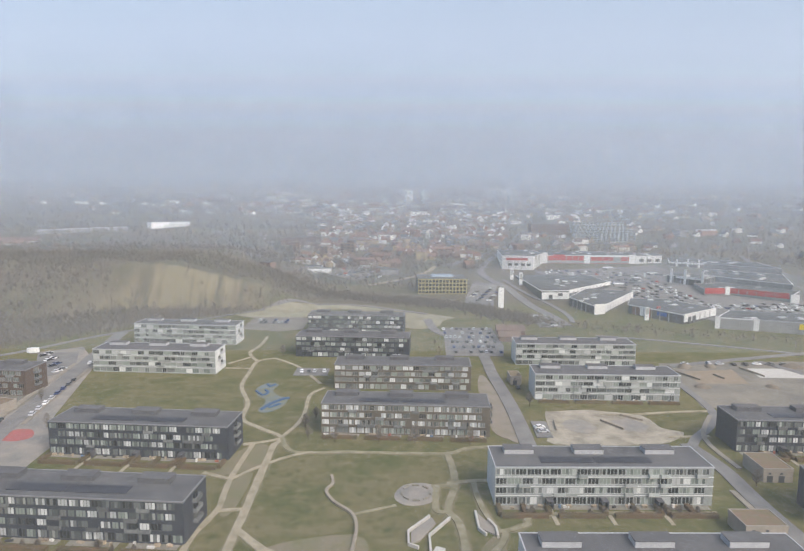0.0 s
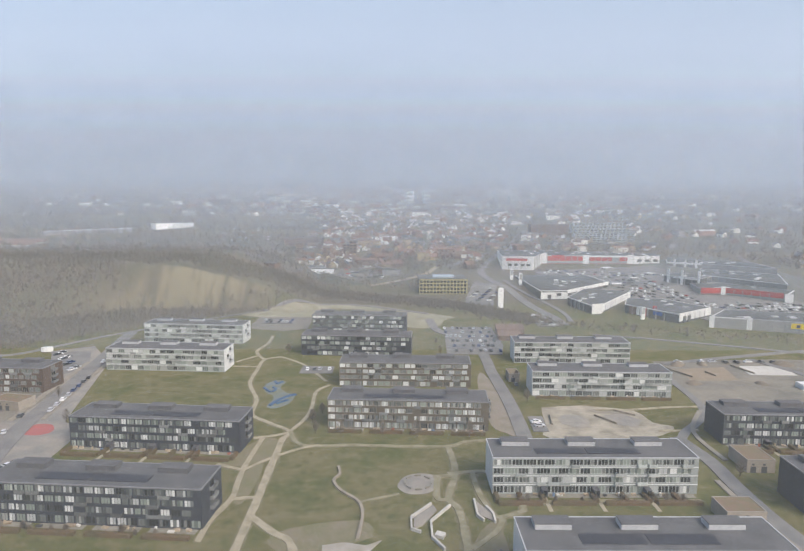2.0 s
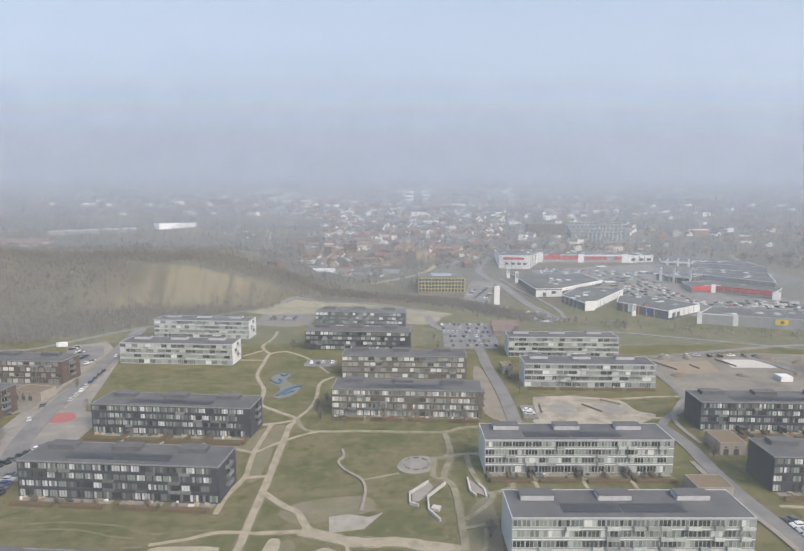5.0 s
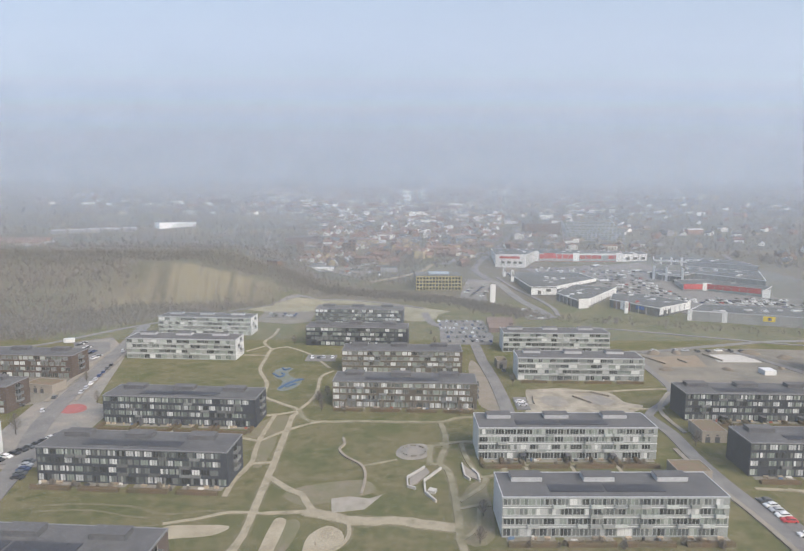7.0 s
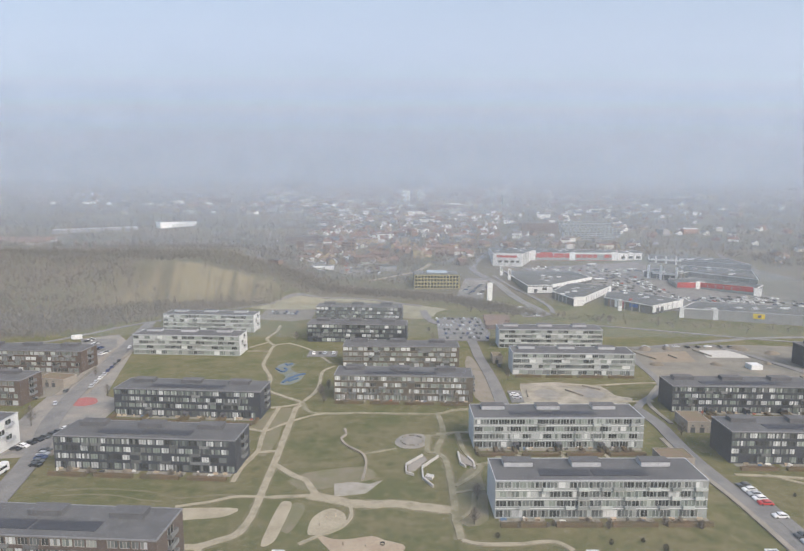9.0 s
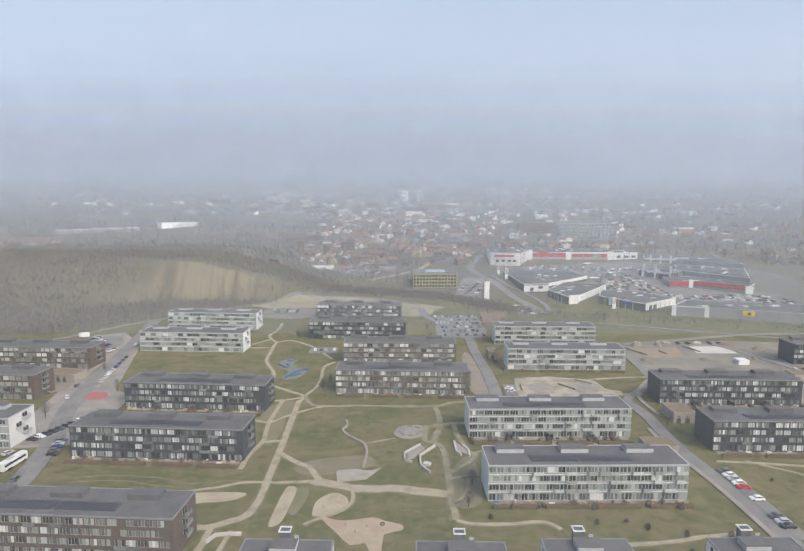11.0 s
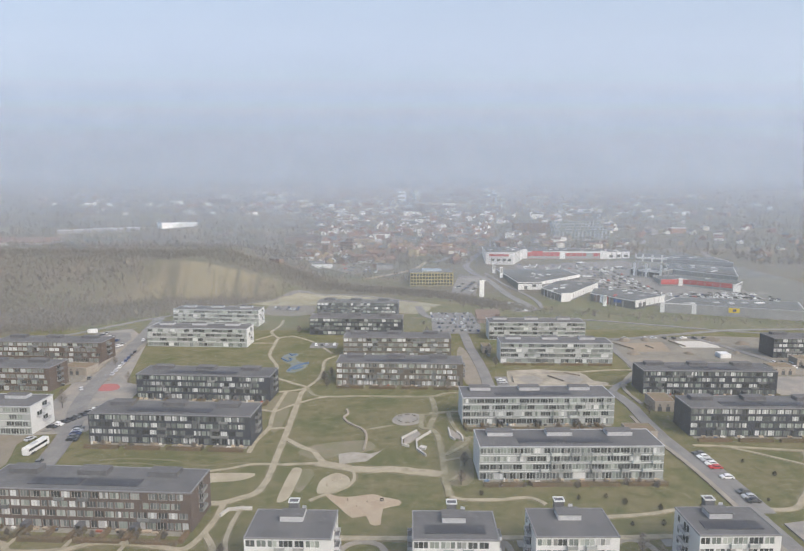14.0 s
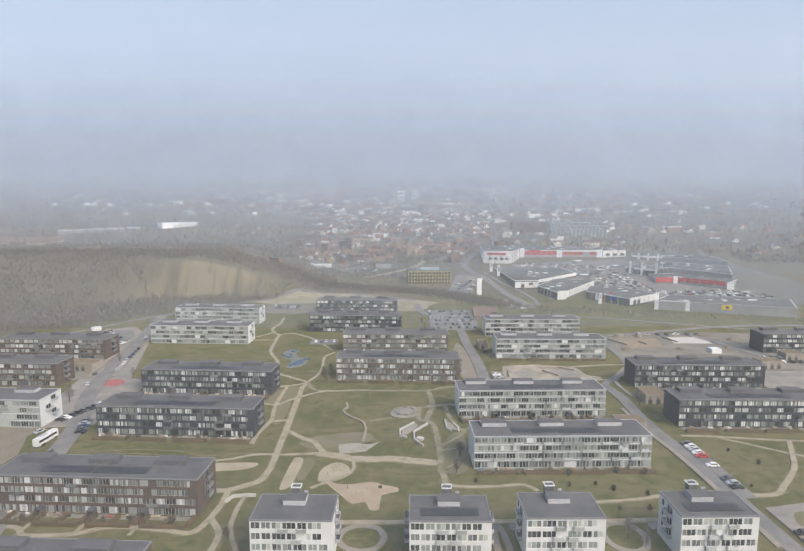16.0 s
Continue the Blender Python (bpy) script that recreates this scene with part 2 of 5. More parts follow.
gl.new(place.outputs["X"], west.inputs[0])
gl.new(lower.outputs[0], west.inputs[2])
pit = None
for source, lo, hi in ((facing.outputs["Z"], 0.915, 0.79), (west.outputs[0], -232, -206), (place.outputs["X"], -96, -142)):
    share = gn.new("ShaderNodeMapRange")
    share.inputs["From Min"].default_value, share.inputs["From Max"].default_value = lo, hi
    gl.new(source, share.inputs["Value"])
    if pit is None:
        pit = share.outputs["Result"]
    else:
        times = gn.new("ShaderNodeMath")
        times.operation = "MULTIPLY"
        gl.new(pit, times.inputs[0])
        gl.new(share.outputs["Result"], times.inputs[1])
        pit = times.outputs[0]
mix_in(GRASS, pit, clay.outputs["Color"], 0.0, 1.0)
ground = tagged(part("ground", bm, GRASS), "worn spring lawn, scrub and fields reaching the horizon", "ground", kind="structure")

# ---- apartment blocks ----
STYLES = {
    "dark": (SLATE, FRAME_D, BALCONY_D, DARK_BOX, DARK_EDGE, "black slate-clad apartment block with flat grey roof"),
    "brown": (BROWN, FRAME_P, BALCONY_D, DARK_BOX, DARK_EDGE, "brown brick apartment block with flat grey roof"),
    "umber": (UMBER, FRAME_P, BALCONY_D, DARK_BOX, DARK_EDGE, "grey-brown brick apartment block with flat grey roof"),
    "white": (WHITE, FRAME_W, BALCONY_G, ROOF_BOX, EDGE, "white rendered apartment block with glazed balconies"),
}
CACHE = {}


def shared(key, make):
    if key not in CACHE:
        CACHE[key] = make()
    return CACHE[key]


def window_mesh(w, h, sashes):
    """Frame with mullions in one piece, outer face at y=0."""
    f = 0.09
    xs, holes = [0, f], [(1, 1)]
    for k in range(1, sashes):
        xs += [k * w / sashes - f / 2, k * w / sashes + f / 2]
        holes.append((1 + 2 * k, 1))
    return plate(bmesh.new(), xs + [w - f, w], [0, f, h - f, h], holes, 0, 0.1)


def add_window(parent, x, y, z, w, h, sashes, frame_mat, far, glass):
    """A window with its frame; near ones have each pane as a piece of its own."""
    def build():
        bm = window_mesh(w, h, sashes)
        if far:
            k = len(bm.faces)
            boxes(bm, (0.05, 0.05, 0.05, w - 0.05, 0.08, h - 0.05))
            for f in list(bm.faces)[k:]:
                f.material_index = 1
        return mesh_of("window", bm, (frame_mat, glass))

    fm = shared(("win", w, h, sashes, frame_mat.name, glass.name if far else ""), build)
    win = part("window", fm, None, parent, at=Matrix.Translation((x, y, z)))
    n = 0 if far else sashes
    pw = w / sashes
    pm = shared(("pane", round(pw, 3), h, glass.name), lambda: mesh_of("pane", B((0.03, 0, 0.05, pw - 0.03, 0.03, h - 0.05)), glass))
    for k in range(n):
        part("pane", pm, None, win, at=Matrix.Translation((k * pw, 0.05, 0)))
    return win


def add_balcony(top, x0, x1, z0, style, box_m, balc_m):
    bal = part("balcony", B((x0, -0.85, z0, x1, 0.01, z0 + 0.16)), SLAB if style == "white" else box_m, top)
    u = ((x0, -0.02), (x0, -0.85), (x1, -0.85), (x1, -0.02), (x1 - 0.06, -0.02), (x1 - 0.06, -0.79), (x0 + 0.06, -0.79), (x0 + 0.06, -0.02))
    part("railing", prism(bmesh.new(), u, z0 + 0.17, z0 + 1.12), balc_m, bal)


def block(x, y, turn, style, length=63.0, depth=14.6, tall=11.7, seed=1, far=False, solar=True, boxes_at=(0.135, 0.47, 0.81), label="", gable=0):
    """A four-storey block; x, y: its front left corner; turn: degrees; gable: balconies on its right end."""
    rng = random.Random(seed)
    wall_m, frame_m, balc_m, box_m, edge_m, text = STYLES[style]
    top = thing("apartment_block", pose(x, y, 0, 0, 0, turn), label or text, "apartment building", "apartment blocks")
    storey, pale = (tall - 0.45) / 4, style == "white"
    short = length < 40
    gap, step = (0.32, 1.14) if short else (0.22, 1.0) if pale else (0.32, 0.86)
    if short:
        edge_m = DARK_EDGE
    elif pale:
        frame_m = FRAME_L
    clad = wall_m if not pale or length < 40 else SPANDREL
    for s in range(4):
        # windows of two to four sashes side by side, differing from floor to floor
        z0, z1 = (0.0 if s == 0 else 0.25 + s * storey), (tall - 0.2 if s == 3 else 0.25 + (s + 1) * storey)
        sill, h = (0.08, 2.25) if s == 0 else (0.66, 1.86) if short else (0.58, 1.88) if pale else (0.52, 1.92)
        za = round(0.25 + s * storey + sill, 3)
        xs, wins, x1 = [0.0], [], 0.25
        while True:
            n = rng.choice((2, 2, 3) if short else (2, 3, 3, 4) if pale else (3, 3, 3, 2))
            w = round(n * step + 0.1, 2)
            if x1 + w > length - 0.2:
                break
            if pale or rng.random() > 0.02:
                xs += [round(x1, 3), round(x1 + w, 3)]
                wins.append((round(x1, 3), w, n))
            x1 += w + gap
        plate_xs = xs + [length]
        part("front_wall", plate(bmesh.new(), plate_xs, [z0, za, round(za + h, 3), z1], [(1 + 2 * k, 1) for k in range(len(wins))], 0.0, 0.28), clad, top)
        for x1, w, n in wins:
            tone = rng.choices(GLASS, (6, 5, 5, 2) if short else (6, 5, 4, 3) if pale else (3, 4, 4, 5))[0]
            add_window(top, x1, 0.1 if pale else 0.15, za, w, h, n, frame_m, far, tone)
        if s and pale and not short:
            part("slab_edge", B((-0.02, -0.16, z0 - 0.04, length + 0.02, -0.003, z0 + 0.12)), FRAME_W, top)
        if s and length < 40:
            add_balcony(top, 5.9 + 0.5 * s, 8.5 + 0.5 * s, z0 - 0.05, style, box_m, balc_m)
            add_balcony(top, 10.6 + (s % 2) * 1.4, 13.2 + (s % 2) * 1.4, z0 - 0.05, style, box_m, balc_m)
        elif s:
            for b in range(2, 18 if pale else 17):
                if rng.random() < (0.34 if pale and 4 < b < 14 else 0.18):
                    add_balcony(top, b * 3.4, b * 3.4 + rng.choice((3.2, 3.3, 2.6)), z0 - 0.05, style, box_m, balc_m)
    part("body", B((0.0, 0.285, 0, length, depth, tall - 0.25)), wall_m, top)
    for s in range(1, 4):
        for side in ((1,) if gable in (1, 2) else (-1,) if gable == 3 else (1, -1) if gable == 4 else ()):
            z0, c = 0.25 + s * storey, depth * (0.5 + (0.12 if s % 2 else -0.12) * (gable == 2))
            e, rm = (length if side > 0 else 0.0), (ROOF_BOX if pale else BALCONY_D)
            def across(a, b, y0, y1, za, zb):
                return B((min(e + side * a, e + side * b), y0, za, max(e + side * a, e + side * b), y1, zb))
            part("window", across(0.0, 0.05, c - 1.5, c + 1.5, z0 + 0.25, z0 + 2.2), GLASS[0], top)
            for dy in (-1.55, -0.05, 1.45):
                part("frame_post", across(0.0, 0.1, c + dy, c + dy + 0.1, z0 + 0.2, z0 + 2.25), frame_m, top)
            if short:
                part("window", across(0.0, 0.05, depth - 3.0, depth - 2.0, z0 + 0.5, z0 + 2.2), GLASS[0], top)
            bal = part("balcony", across(0.0, 1.3, c - 1.9, c + 1.9, z0, z0 + 0.15), edge_m, top)
            part("railing", across(1.24, 1.3, c - 1.9, c + 1.9, z0 + 0.16, z0 + 1.1), rm, bal)
            for dy in (-1.9, 1.84):
                part("railing", across(0.06, 1.24, c + dy, c + dy + 0.06, z0 + 0.16, z0 + 1.1), rm, bal)
    part("roof", B((0.1, 0.1, tall - 0.245, length - 0.1, depth - 0.1, tall - 0.05)), ROOF, top)
    part("roof_edge", ring(bmesh.new(), -0.12, -0.12, length + 0.12, depth + 0.12, 0.3, tall - 0.3, tall + 0.08), edge_m, top)
    for c in boxes_at:
        cx, hw = c * length, (4.4 if length > 40 else 2.95)
        bx = part("roof_box", B((cx - hw, depth - 5.8, tall - 0.06, cx + hw, depth - 1.9, tall + 1.35)), box_m, top)
        part("box_cap", B((cx - hw - 0.1, depth - 5.9, tall + 1.35, cx + hw + 0.1, depth - 1.8, tall + 1.5)), ROOF, bx)
    if solar:
        spans = ((0.22, 0.462), (0.475, 0.735)) if length > 40 else ((0.14, 0.86),)
        for a, b in spans:
            strip_ob = part("solar_strip", B((a * length, depth * 0.19, tall - 0.05, b * length, depth * 0.48, tall + 0.10)), SOLAR, top)
            n = round((b - a) * length / 3.2)
            pm = shared(("cell", round((b - a) * length / n, 3)), lambda: mesh_of("panel", B((0.04, 0.05, 0, (b - a) * length / n - 0.04, depth * 0.29 - 0.05, 0.05)), SOLAR))
            for k in range(n):
                part("panel", pm, None, strip_ob, at=Matrix.Translation((a * length + k * (b - a) * length / n, depth * 0.19, tall + 0.101)))
    return top


BLOCKS = [
    (-117.4, 140.2, -4.0, "dark", 11, False, True, 1), (-120.3, 189.9, -4.4, "dark", 12, False, True, 1),
    (-154.8, 286.9, -3.6, "white", 13, True, False, 2), (-160.8, 347.6, -4.6, "white", 14, True, False, 2),
    (-57.8, 317.4, -3.8, "dark", 15, True, False, 0), (-60.3, 376.8, -3.9, "dark", 16, True, False, 0),
    (-30.2, 261.0, -1.8, "umber", 17, True, False, 0), (-29.4, 208.9, -3.0, "umber", 18, False, True, 1),
    (27.7, 107.9, 0.2, "white", 19, False, True, 0), (27.6, 156.2, 0.3, "white", 20, False, True, 0),
    (59.5, 247.4, -1.8, "white", 21, True, False, 0), (61.6, 302.2, -1.4, "white", 22, True, False, 0),
    (116.0, 143.7, -1.5, "dark", 23, False, True, 0), (118.2, 193.6, -2.0, "dark", 24, False, True, 0),
    (221.3, 257.2, -2.0, "dark", 25, True, False, 0),
    (-120.4, 82.2, -3.8, "brown", 28, False, True, 1), (-228.9, 203.8, -3.5, "brown", 29, True, False, 1), (-228.0, 253.0, -3.5, "brown", 30, True, False, 1),
    (-206.5, 151.0, -3.5, "white", 31, False, False, 2), ]
for bx, by, turn, style, seed, far, solar, gable in BLOCKS:
    block(bx, by, turn, style, 61.7 if seed == 19 else 63.0, seed=seed, far=far or bx < -200, solar=solar, gable=gable)

block(-122.2, 36.5, -3.8, "brown", seed=32, far=True, solar=False)

# four short white blocks with a framed roof terrace behind the roof box
for bx, by, turn, seed, solar, ends, long, box_at, hut_x in ((-37.0, 55.2, -2.2, 41, False, 1, 21.1, 0.475, 9.6), (3.8, 54.0, -1.6, 42, True, 4, 20.9, 0.50, 10.2), (33.9, 54.8, -0.5, 43, False, 3, 20.3, 0.50, 8.8), (74.0, 55.0, 0.0, 44, True, 3, 20.1, 0.45, 8.8)):
    t = block(bx, by, turn, "white", long, 13.2, 12.2, seed, False, solar, (box_at,), "short white rendered apartment block with roof terrace", ends)
    hut = part("stair_hut", B((hut_x - 1.2, 12.3, 11.9, hut_x + 1.2, 14.3, 14.6)), DARK_BOX, t)
    part("hut_frame", ring(bmesh.new(), hut_x - 1.4, 12.1, hut_x + 1.4, 14.5, 0.2, 14.6, 14.9), FRAME_W, hut)
    part("roof_rail", prism(bmesh.new(), [(hut_x + 2.3 + a, b) for a, b in ((0, 12.4), (1.0, 12.2), (1.1, 12.3), (0.1, 12.5))], 12.1, 13.9), EDGE, t)

# ---- ground surfaces ----
from mathutils.geometry import tessellate_polygon

GRAVEL = mat("tan_gravel", (0.315, 0.275, 0.20), (0.20, 0.175, 0.115), 0.95, 0.22, 2.0, 0.3, blotch=(0.45, 0.72))
ASPHALT = mat("asphalt", (0.150, 0.147, 0.144), (0.205, 0.195, 0.185), 0.9, 0.12, 2.0, 0.2)
PAVING = mat("grey_paving", (0.185, 0.178, 0.168), (0.28, 0.25, 0.215), 0.9, 0.10, 2.5, 0.2)
SAND = mat("sand", (0.37, 0.325, 0.24), (0.28, 0.24, 0.17), 0.95, 0.15, 1.5, 0.3)
SOIL = mat("site_soil", (0.15, 0.13, 0.105), (0.19, 0.16, 0.125), 0.95, 0.3, 1.5, 0.4)
FAINT = mat("overgrown_gravel", (0.265, 0.235, 0.165), (0.16, 0.147, 0.085), 0.95, 0.25, 2.0, 0.3)
TURF = mat("worn_turf", (0.165, 0.142, 0.085), (0.115, 0.108, 0.05), 0.95, 0.2, 1.2, 0.4)
EARTH = mat("bare_earth", (0.185, 0.155, 0.105), (0.14, 0.135, 0.07), 0.95, 0.12, 1.2, 0.4)
RED = mat("red_rubber", (0.36, 0.11, 0.105), (0.30, 0.11, 0.10), 0.9, 0.3, 2.0, 0.1)
BLUE = mat("blue_rubber", (0.14, 0.165, 0.175), (0.15, 0.15, 0.10), 0.9, 0.18, 2.0, 0.1)
NAVY = mat("dark_blue_rubber", (0.045, 0.09, 0.17), (0.06, 0.11, 0.19), 0.8, 0.4, 2.0, 0.1)
CONCRETE = mat("concrete", (0.48, 0.46, 0.42), (0.40, 0.385, 0.355), 0.9, 0.4, 4.0, 0.2)
WOOD = mat("grey_boardwalk", (0.31, 0.265, 0.205), (0.22, 0.19, 0.15), 0.85, 0.6, 6.0, 0.2)
DRY = mat("dry_grass", (0.31, 0.275, 0.20), (0.21, 0.19, 0.12), 0.95, 0.06, 1.0, 0.3)
TAN = mat("tan_slabs", (0.27, 0.24, 0.20), (0.21, 0.19, 0.155), 0.9, 0.15, 2.0, 0.2)
LEVEL = [0.05]


def rounded(points, steps=4):
    """A smooth line through the points."""
    p = [points[0], *points, points[-1]]
    out = []
    for k in range(1, len(p) - 2):
        a, b, c, d = (Vector(q) for q in p[k - 1 : k + 3])
        for s in range(steps):
            t = s / steps
            out.append(0.5 * (2 * b + (c - a) * t + (2 * a - 5 * b + 4 * c - d) * t * t + (3 * b - a - 3 * c + d) * t ** 3))
    return out + [Vector(points[-1])]


def ribbon(name, points, width, material, label, category="path", kind="structure", steps=4, up=None, rise=0.0, ragged=0.0):
    """A raised band along a line, following the terrain."""
    line = rounded([(x, y, 0.0) for x, y in points], steps)
    LEVEL[0] += 0.003
    lift = LEVEL[0] if up is None else up
    bm = bmesh.new()
    rows = []
    for k, p in enumerate(line):
        d = line[min(k + 1, len(line) - 1)] - line[max(k - 1, 0)]
        n = Vector((-d.y, d.x, 0)).normalized() * width / 2 * (1 + ragged * noise.noise((p.x * 0.35, p.y * 0.35, width)))
        p = p + n * ragged * noise.noise((p.x * 0.22, p.y * 0.22, 5.0))
        rows.append([bm.verts.new((q.x, q.y, height(q.x, q.y) + z)) for q, z in ((p + n, -0.3), (p + n, lift + rise), (p - n, lift + rise), (p - n, -0.3))])
    for a, b in zip(rows, rows[1:]):
        for k in range(3):
            bm.faces.new((a[k], a[k + 1], b[k + 1], b[k]))
    for r in (rows[0], rows[-1]):
        bm.faces.new(r)
    bmesh.ops.recalc_face_normals(bm, faces=bm.faces)
    return tagged(part(name, bm, material), label, category, kind=kind)


def patch(name, points, material, label, category="ground", kind="structure", steps=3, rise=0.0):
    """A flat area with a rounded outline."""
    ring_pts = [*points, points[0]] if steps > 1 else points
    if steps > 1:
        p = [points[-1], *points, points[0], points[1]]
        line = []
        for k in range(1, len(p) - 2):
            a, b, c, d = (Vector(q) for q in p[k - 1 : k + 3])
            for s in range(steps):
                t = s / steps
                line.append(0.5 * (2 * b + (c - a) * t + (2 * a - 5 * b + 4 * c - d) * t * t + (3 * b - a - 3 * c + d) * t ** 3))
    else:
        line = [Vector(q) for q in points]
    area = sum(a.x * b.y - b.x * a.y for a, b in zip(line, line[1:] + line[:1]))
    if area < 0:
        line = line[::-1]
    LEVEL[0] += 0.003
    z = max(height(q.x, q.y) for q in line) + LEVEL[0] + rise
    bm = bmesh.new()
    top = [bm.verts.new((q.x, q.y, z)) for q in line]
    low = [bm.verts.new((q.x, q.y, -0.3)) for q in line]
    for tri in tessellate_polygon([[Vector((q.x, q.y, 0)) for q in line]]):
        bm.faces.new([top[k] for k in tri])
    for k in range(len(line)):
        j = (k + 1) % len(line)
        bm.faces.new((low[k], low[j], top[j], top[k]))
    bmesh.ops.recalc_face_normals(bm, faces=bm.faces)
    up = next(f for f in bm.faces if all(v.co.z > 0 for v in f.verts))
    if up.normal.z < 0:
        bmesh.ops.reverse_faces(bm, faces=bm.faces)
    return tagged(part(name, bm, material), label, category, kind=kind)


PALE = "pale tan gravel footpath across the lawn"
# earth and worn ground first
patch("worn_ground", [(-66, 113), (-59, 114), (-48, 113.5), (-51, 109), (-60, 107.5), (-66, 107)], SAND, "worn sandy patch in the lawn")
patch("worn_ground", [(-30, 137), (-12, 141), (-8, 133), (-20, 127), (-30, 125), (-36, 131)], EARTH, "trampled bare earth beside the path")
patch("worn_ground", [(-36, 110), (-31, 117), (-28, 113), (-31, 100)], EARTH, "trampled bare earth beside the path")
patch("worn_ground", [(17, 106), (26, 108), (27, 140), (19, 130)], EARTH, "bare planting bed between paths")
ribbon("worn_ground", [(-116, 432), (-84, 456), (-40, 468), (0, 444), (34, 418)], 22, DRY, "dry sandy field behind the blocks", "ground")
YARD = mat("yard_gravel", (0.140, 0.134, 0.116), (0.215, 0.194, 0.160), 0.95, 0.05, 0.8, 0.4, blotch=(0.36, 0.62))
patch("worn_ground", [(129, 238), (133, 262), (139, 306), (215, 311), (300, 300), (300, 224), (196, 222), (186, 230)], YARD, "levelled grey building site ground", steps=1)
patch("worn_ground", [(144, 271), (146, 291), (173, 295), (168, 271)], mat("clay_sand", (0.26, 0.205, 0.15), (0.21, 0.175, 0.13), 0.95, 0.2, 1.5, 0.3), "orange-tan levelled building plot", steps=1, rise=0.02)
patch("concrete_slab", [(179, 280.5), (182, 296.5), (205, 296.5), (203, 280)], CONCRETE, "pale new concrete foundation slab", "slab", steps=1, rise=0.15)
patch("worn_ground", [(-236, 96), (-170, 104), (-138, 114), (-144, 138), (-148, 147), (-206, 149), (-240, 149)], mat("bare_yard", (0.215, 0.18, 0.145), (0.165, 0.15, 0.105), 0.95, 0.1, 1.2, 0.4), "bare earth yard beside the white block")
patch("worn_ground", [(-60, 183), (-60, 174), (-46, 180), (-46, 196), (-53, 197)], EARTH, "bare planting bed between paths")
patch("worn_ground", [(-51, 152), (-47, 152), (-47, 176), (-52, 170)], EARTH, "bare planting bed between paths")

patch("worn_ground", [(35.5, 212), (36, 240), (37, 268), (41, 284), (44, 262), (44, 205), (40, 204)], mat("pinkish_grit", (0.24, 0.205, 0.17), (0.19, 0.17, 0.13), 0.95, 0.15, 2.0, 0.3), "trodden pinkish grit beside the street")

for pts, w in (([(-112, 124), (-96, 125.5), (-80, 124), (-69, 120), (-56, 121.5), (-46, 121)], 1.1), ([(-108, 121), (-92, 122), (-78, 118.5), (-66, 117)], 0.9), ([(-104, 110), (-84, 112), (-68, 114)], 1.0)):
    ribbon("worn_track", pts, w * 0.8, TURF, "faint trodden track across the lawn", "path", steps=9, ragged=0.6)
patch("worn_ground", [(-124, 436), (-108, 424), (-84, 422), (-62, 428), (-36, 440), (-60, 447), (-92, 447)], DRY, "dry sandy field behind the blocks")
patch("worn_ground", [(-106, 386), (-107, 424), (-66, 424), (-65, 386), (-80, 378)], YARD, "grey gravel yard round the parking bay", steps=1)
patch("worn_ground", [(4, 392), (2, 430), (16, 440), (30, 420), (24, 392)], DRY, "dry sandy field behind the blocks")

def soil_heap(x, y, radius, tall, seed):
    """A lumpy dumped heap: rings of uneven height closing to a rounded top."""
    q = random.Random(seed)
    bm = bmesh.new()
    rows = []
    for k in range(5):
        f = k / 5
        rows.append([bm.verts.new((math.cos(a * 0.5236) * radius * (1 - f) * q.uniform(0.85, 1.2), math.sin(a * 0.5236) * radius * 0.7 * (1 - f) * q.uniform(0.85, 1.2), -0.1 if k == 0 else tall * math.sin(f * 1.57) * q.uniform(0.85, 1.1))) for a in range(12)])
    for a, b in zip(rows, rows[1:]):
        for k in range(12):
            bm.faces.new((a[k], a[(k + 1) % 12], b[(k + 1) % 12], b[k])).smooth = True
    bm.faces.new(rows[-1])
    tagged(part("soil_heap", bm, SOIL, at=pose(x, y, 0.1, 0, 0, seed * 40)), "dumped heap of brown soil on the building site", "soil heap", "soil heaps")


for k, (x, y, rad, tall) in enumerate(((143, 266, 4, 1.6), (150, 299, 5, 2.0), (164, 300, 4, 1.5), (176, 266, 3.5, 1.3), (208, 300, 6, 2.2), (222, 290, 5, 1.8), (206, 268, 3, 1.2), (-186, 232, 4, 1.5), (-182, 244, 3.5, 1.2))):
    soil_heap(x, y, rad, tall, k)

patch("pavement", [(184, 192), (184.5, 221), (240, 221), (240, 186)], PAVING, "grey paved yard beside the black block", "pavement", steps=1)
ribbon("planting_bed", [(-161.5, 216), (-167.5, 250), (-173, 284)], 2.2, EARTH, "brown planting strip along the pavement", "garden", ragged=0.3)

# playgrounds and squares
patch("sand_pit", [(-20.5, 113.5), (-16, 110.5), (-15.5, 104.5), (-20, 101), (-24, 99.5), (-25.5, 101), (-25, 108.5)], SAND, "oval sand play area", "sandpit")
patch("sand_pit", [(-23, 99.5), (-18, 97.5), (-13, 97.5), (-7.5, 99), (-4, 97), (1, 95), (1, 92), (-4, 90), (-4.5, 81.5), (-7.5, 81.5), (-9, 86), (-13, 85), (-17, 90.5)], mat("reddish_sand", (0.36, 0.295, 0.215), (0.31, 0.24, 0.17), 0.95, 0.2, 1.5, 0.3), "irregular reddish sand play area", "sandpit", steps=2)
patch("sand_strip", [(-35.5, 117.5), (-32.5, 116.5), (-32.5, 110), (-33, 103), (-34, 96), (-37, 94.5), (-37, 103), (-36.5, 112)], SAND, "long sandy running strip", "sandpit")
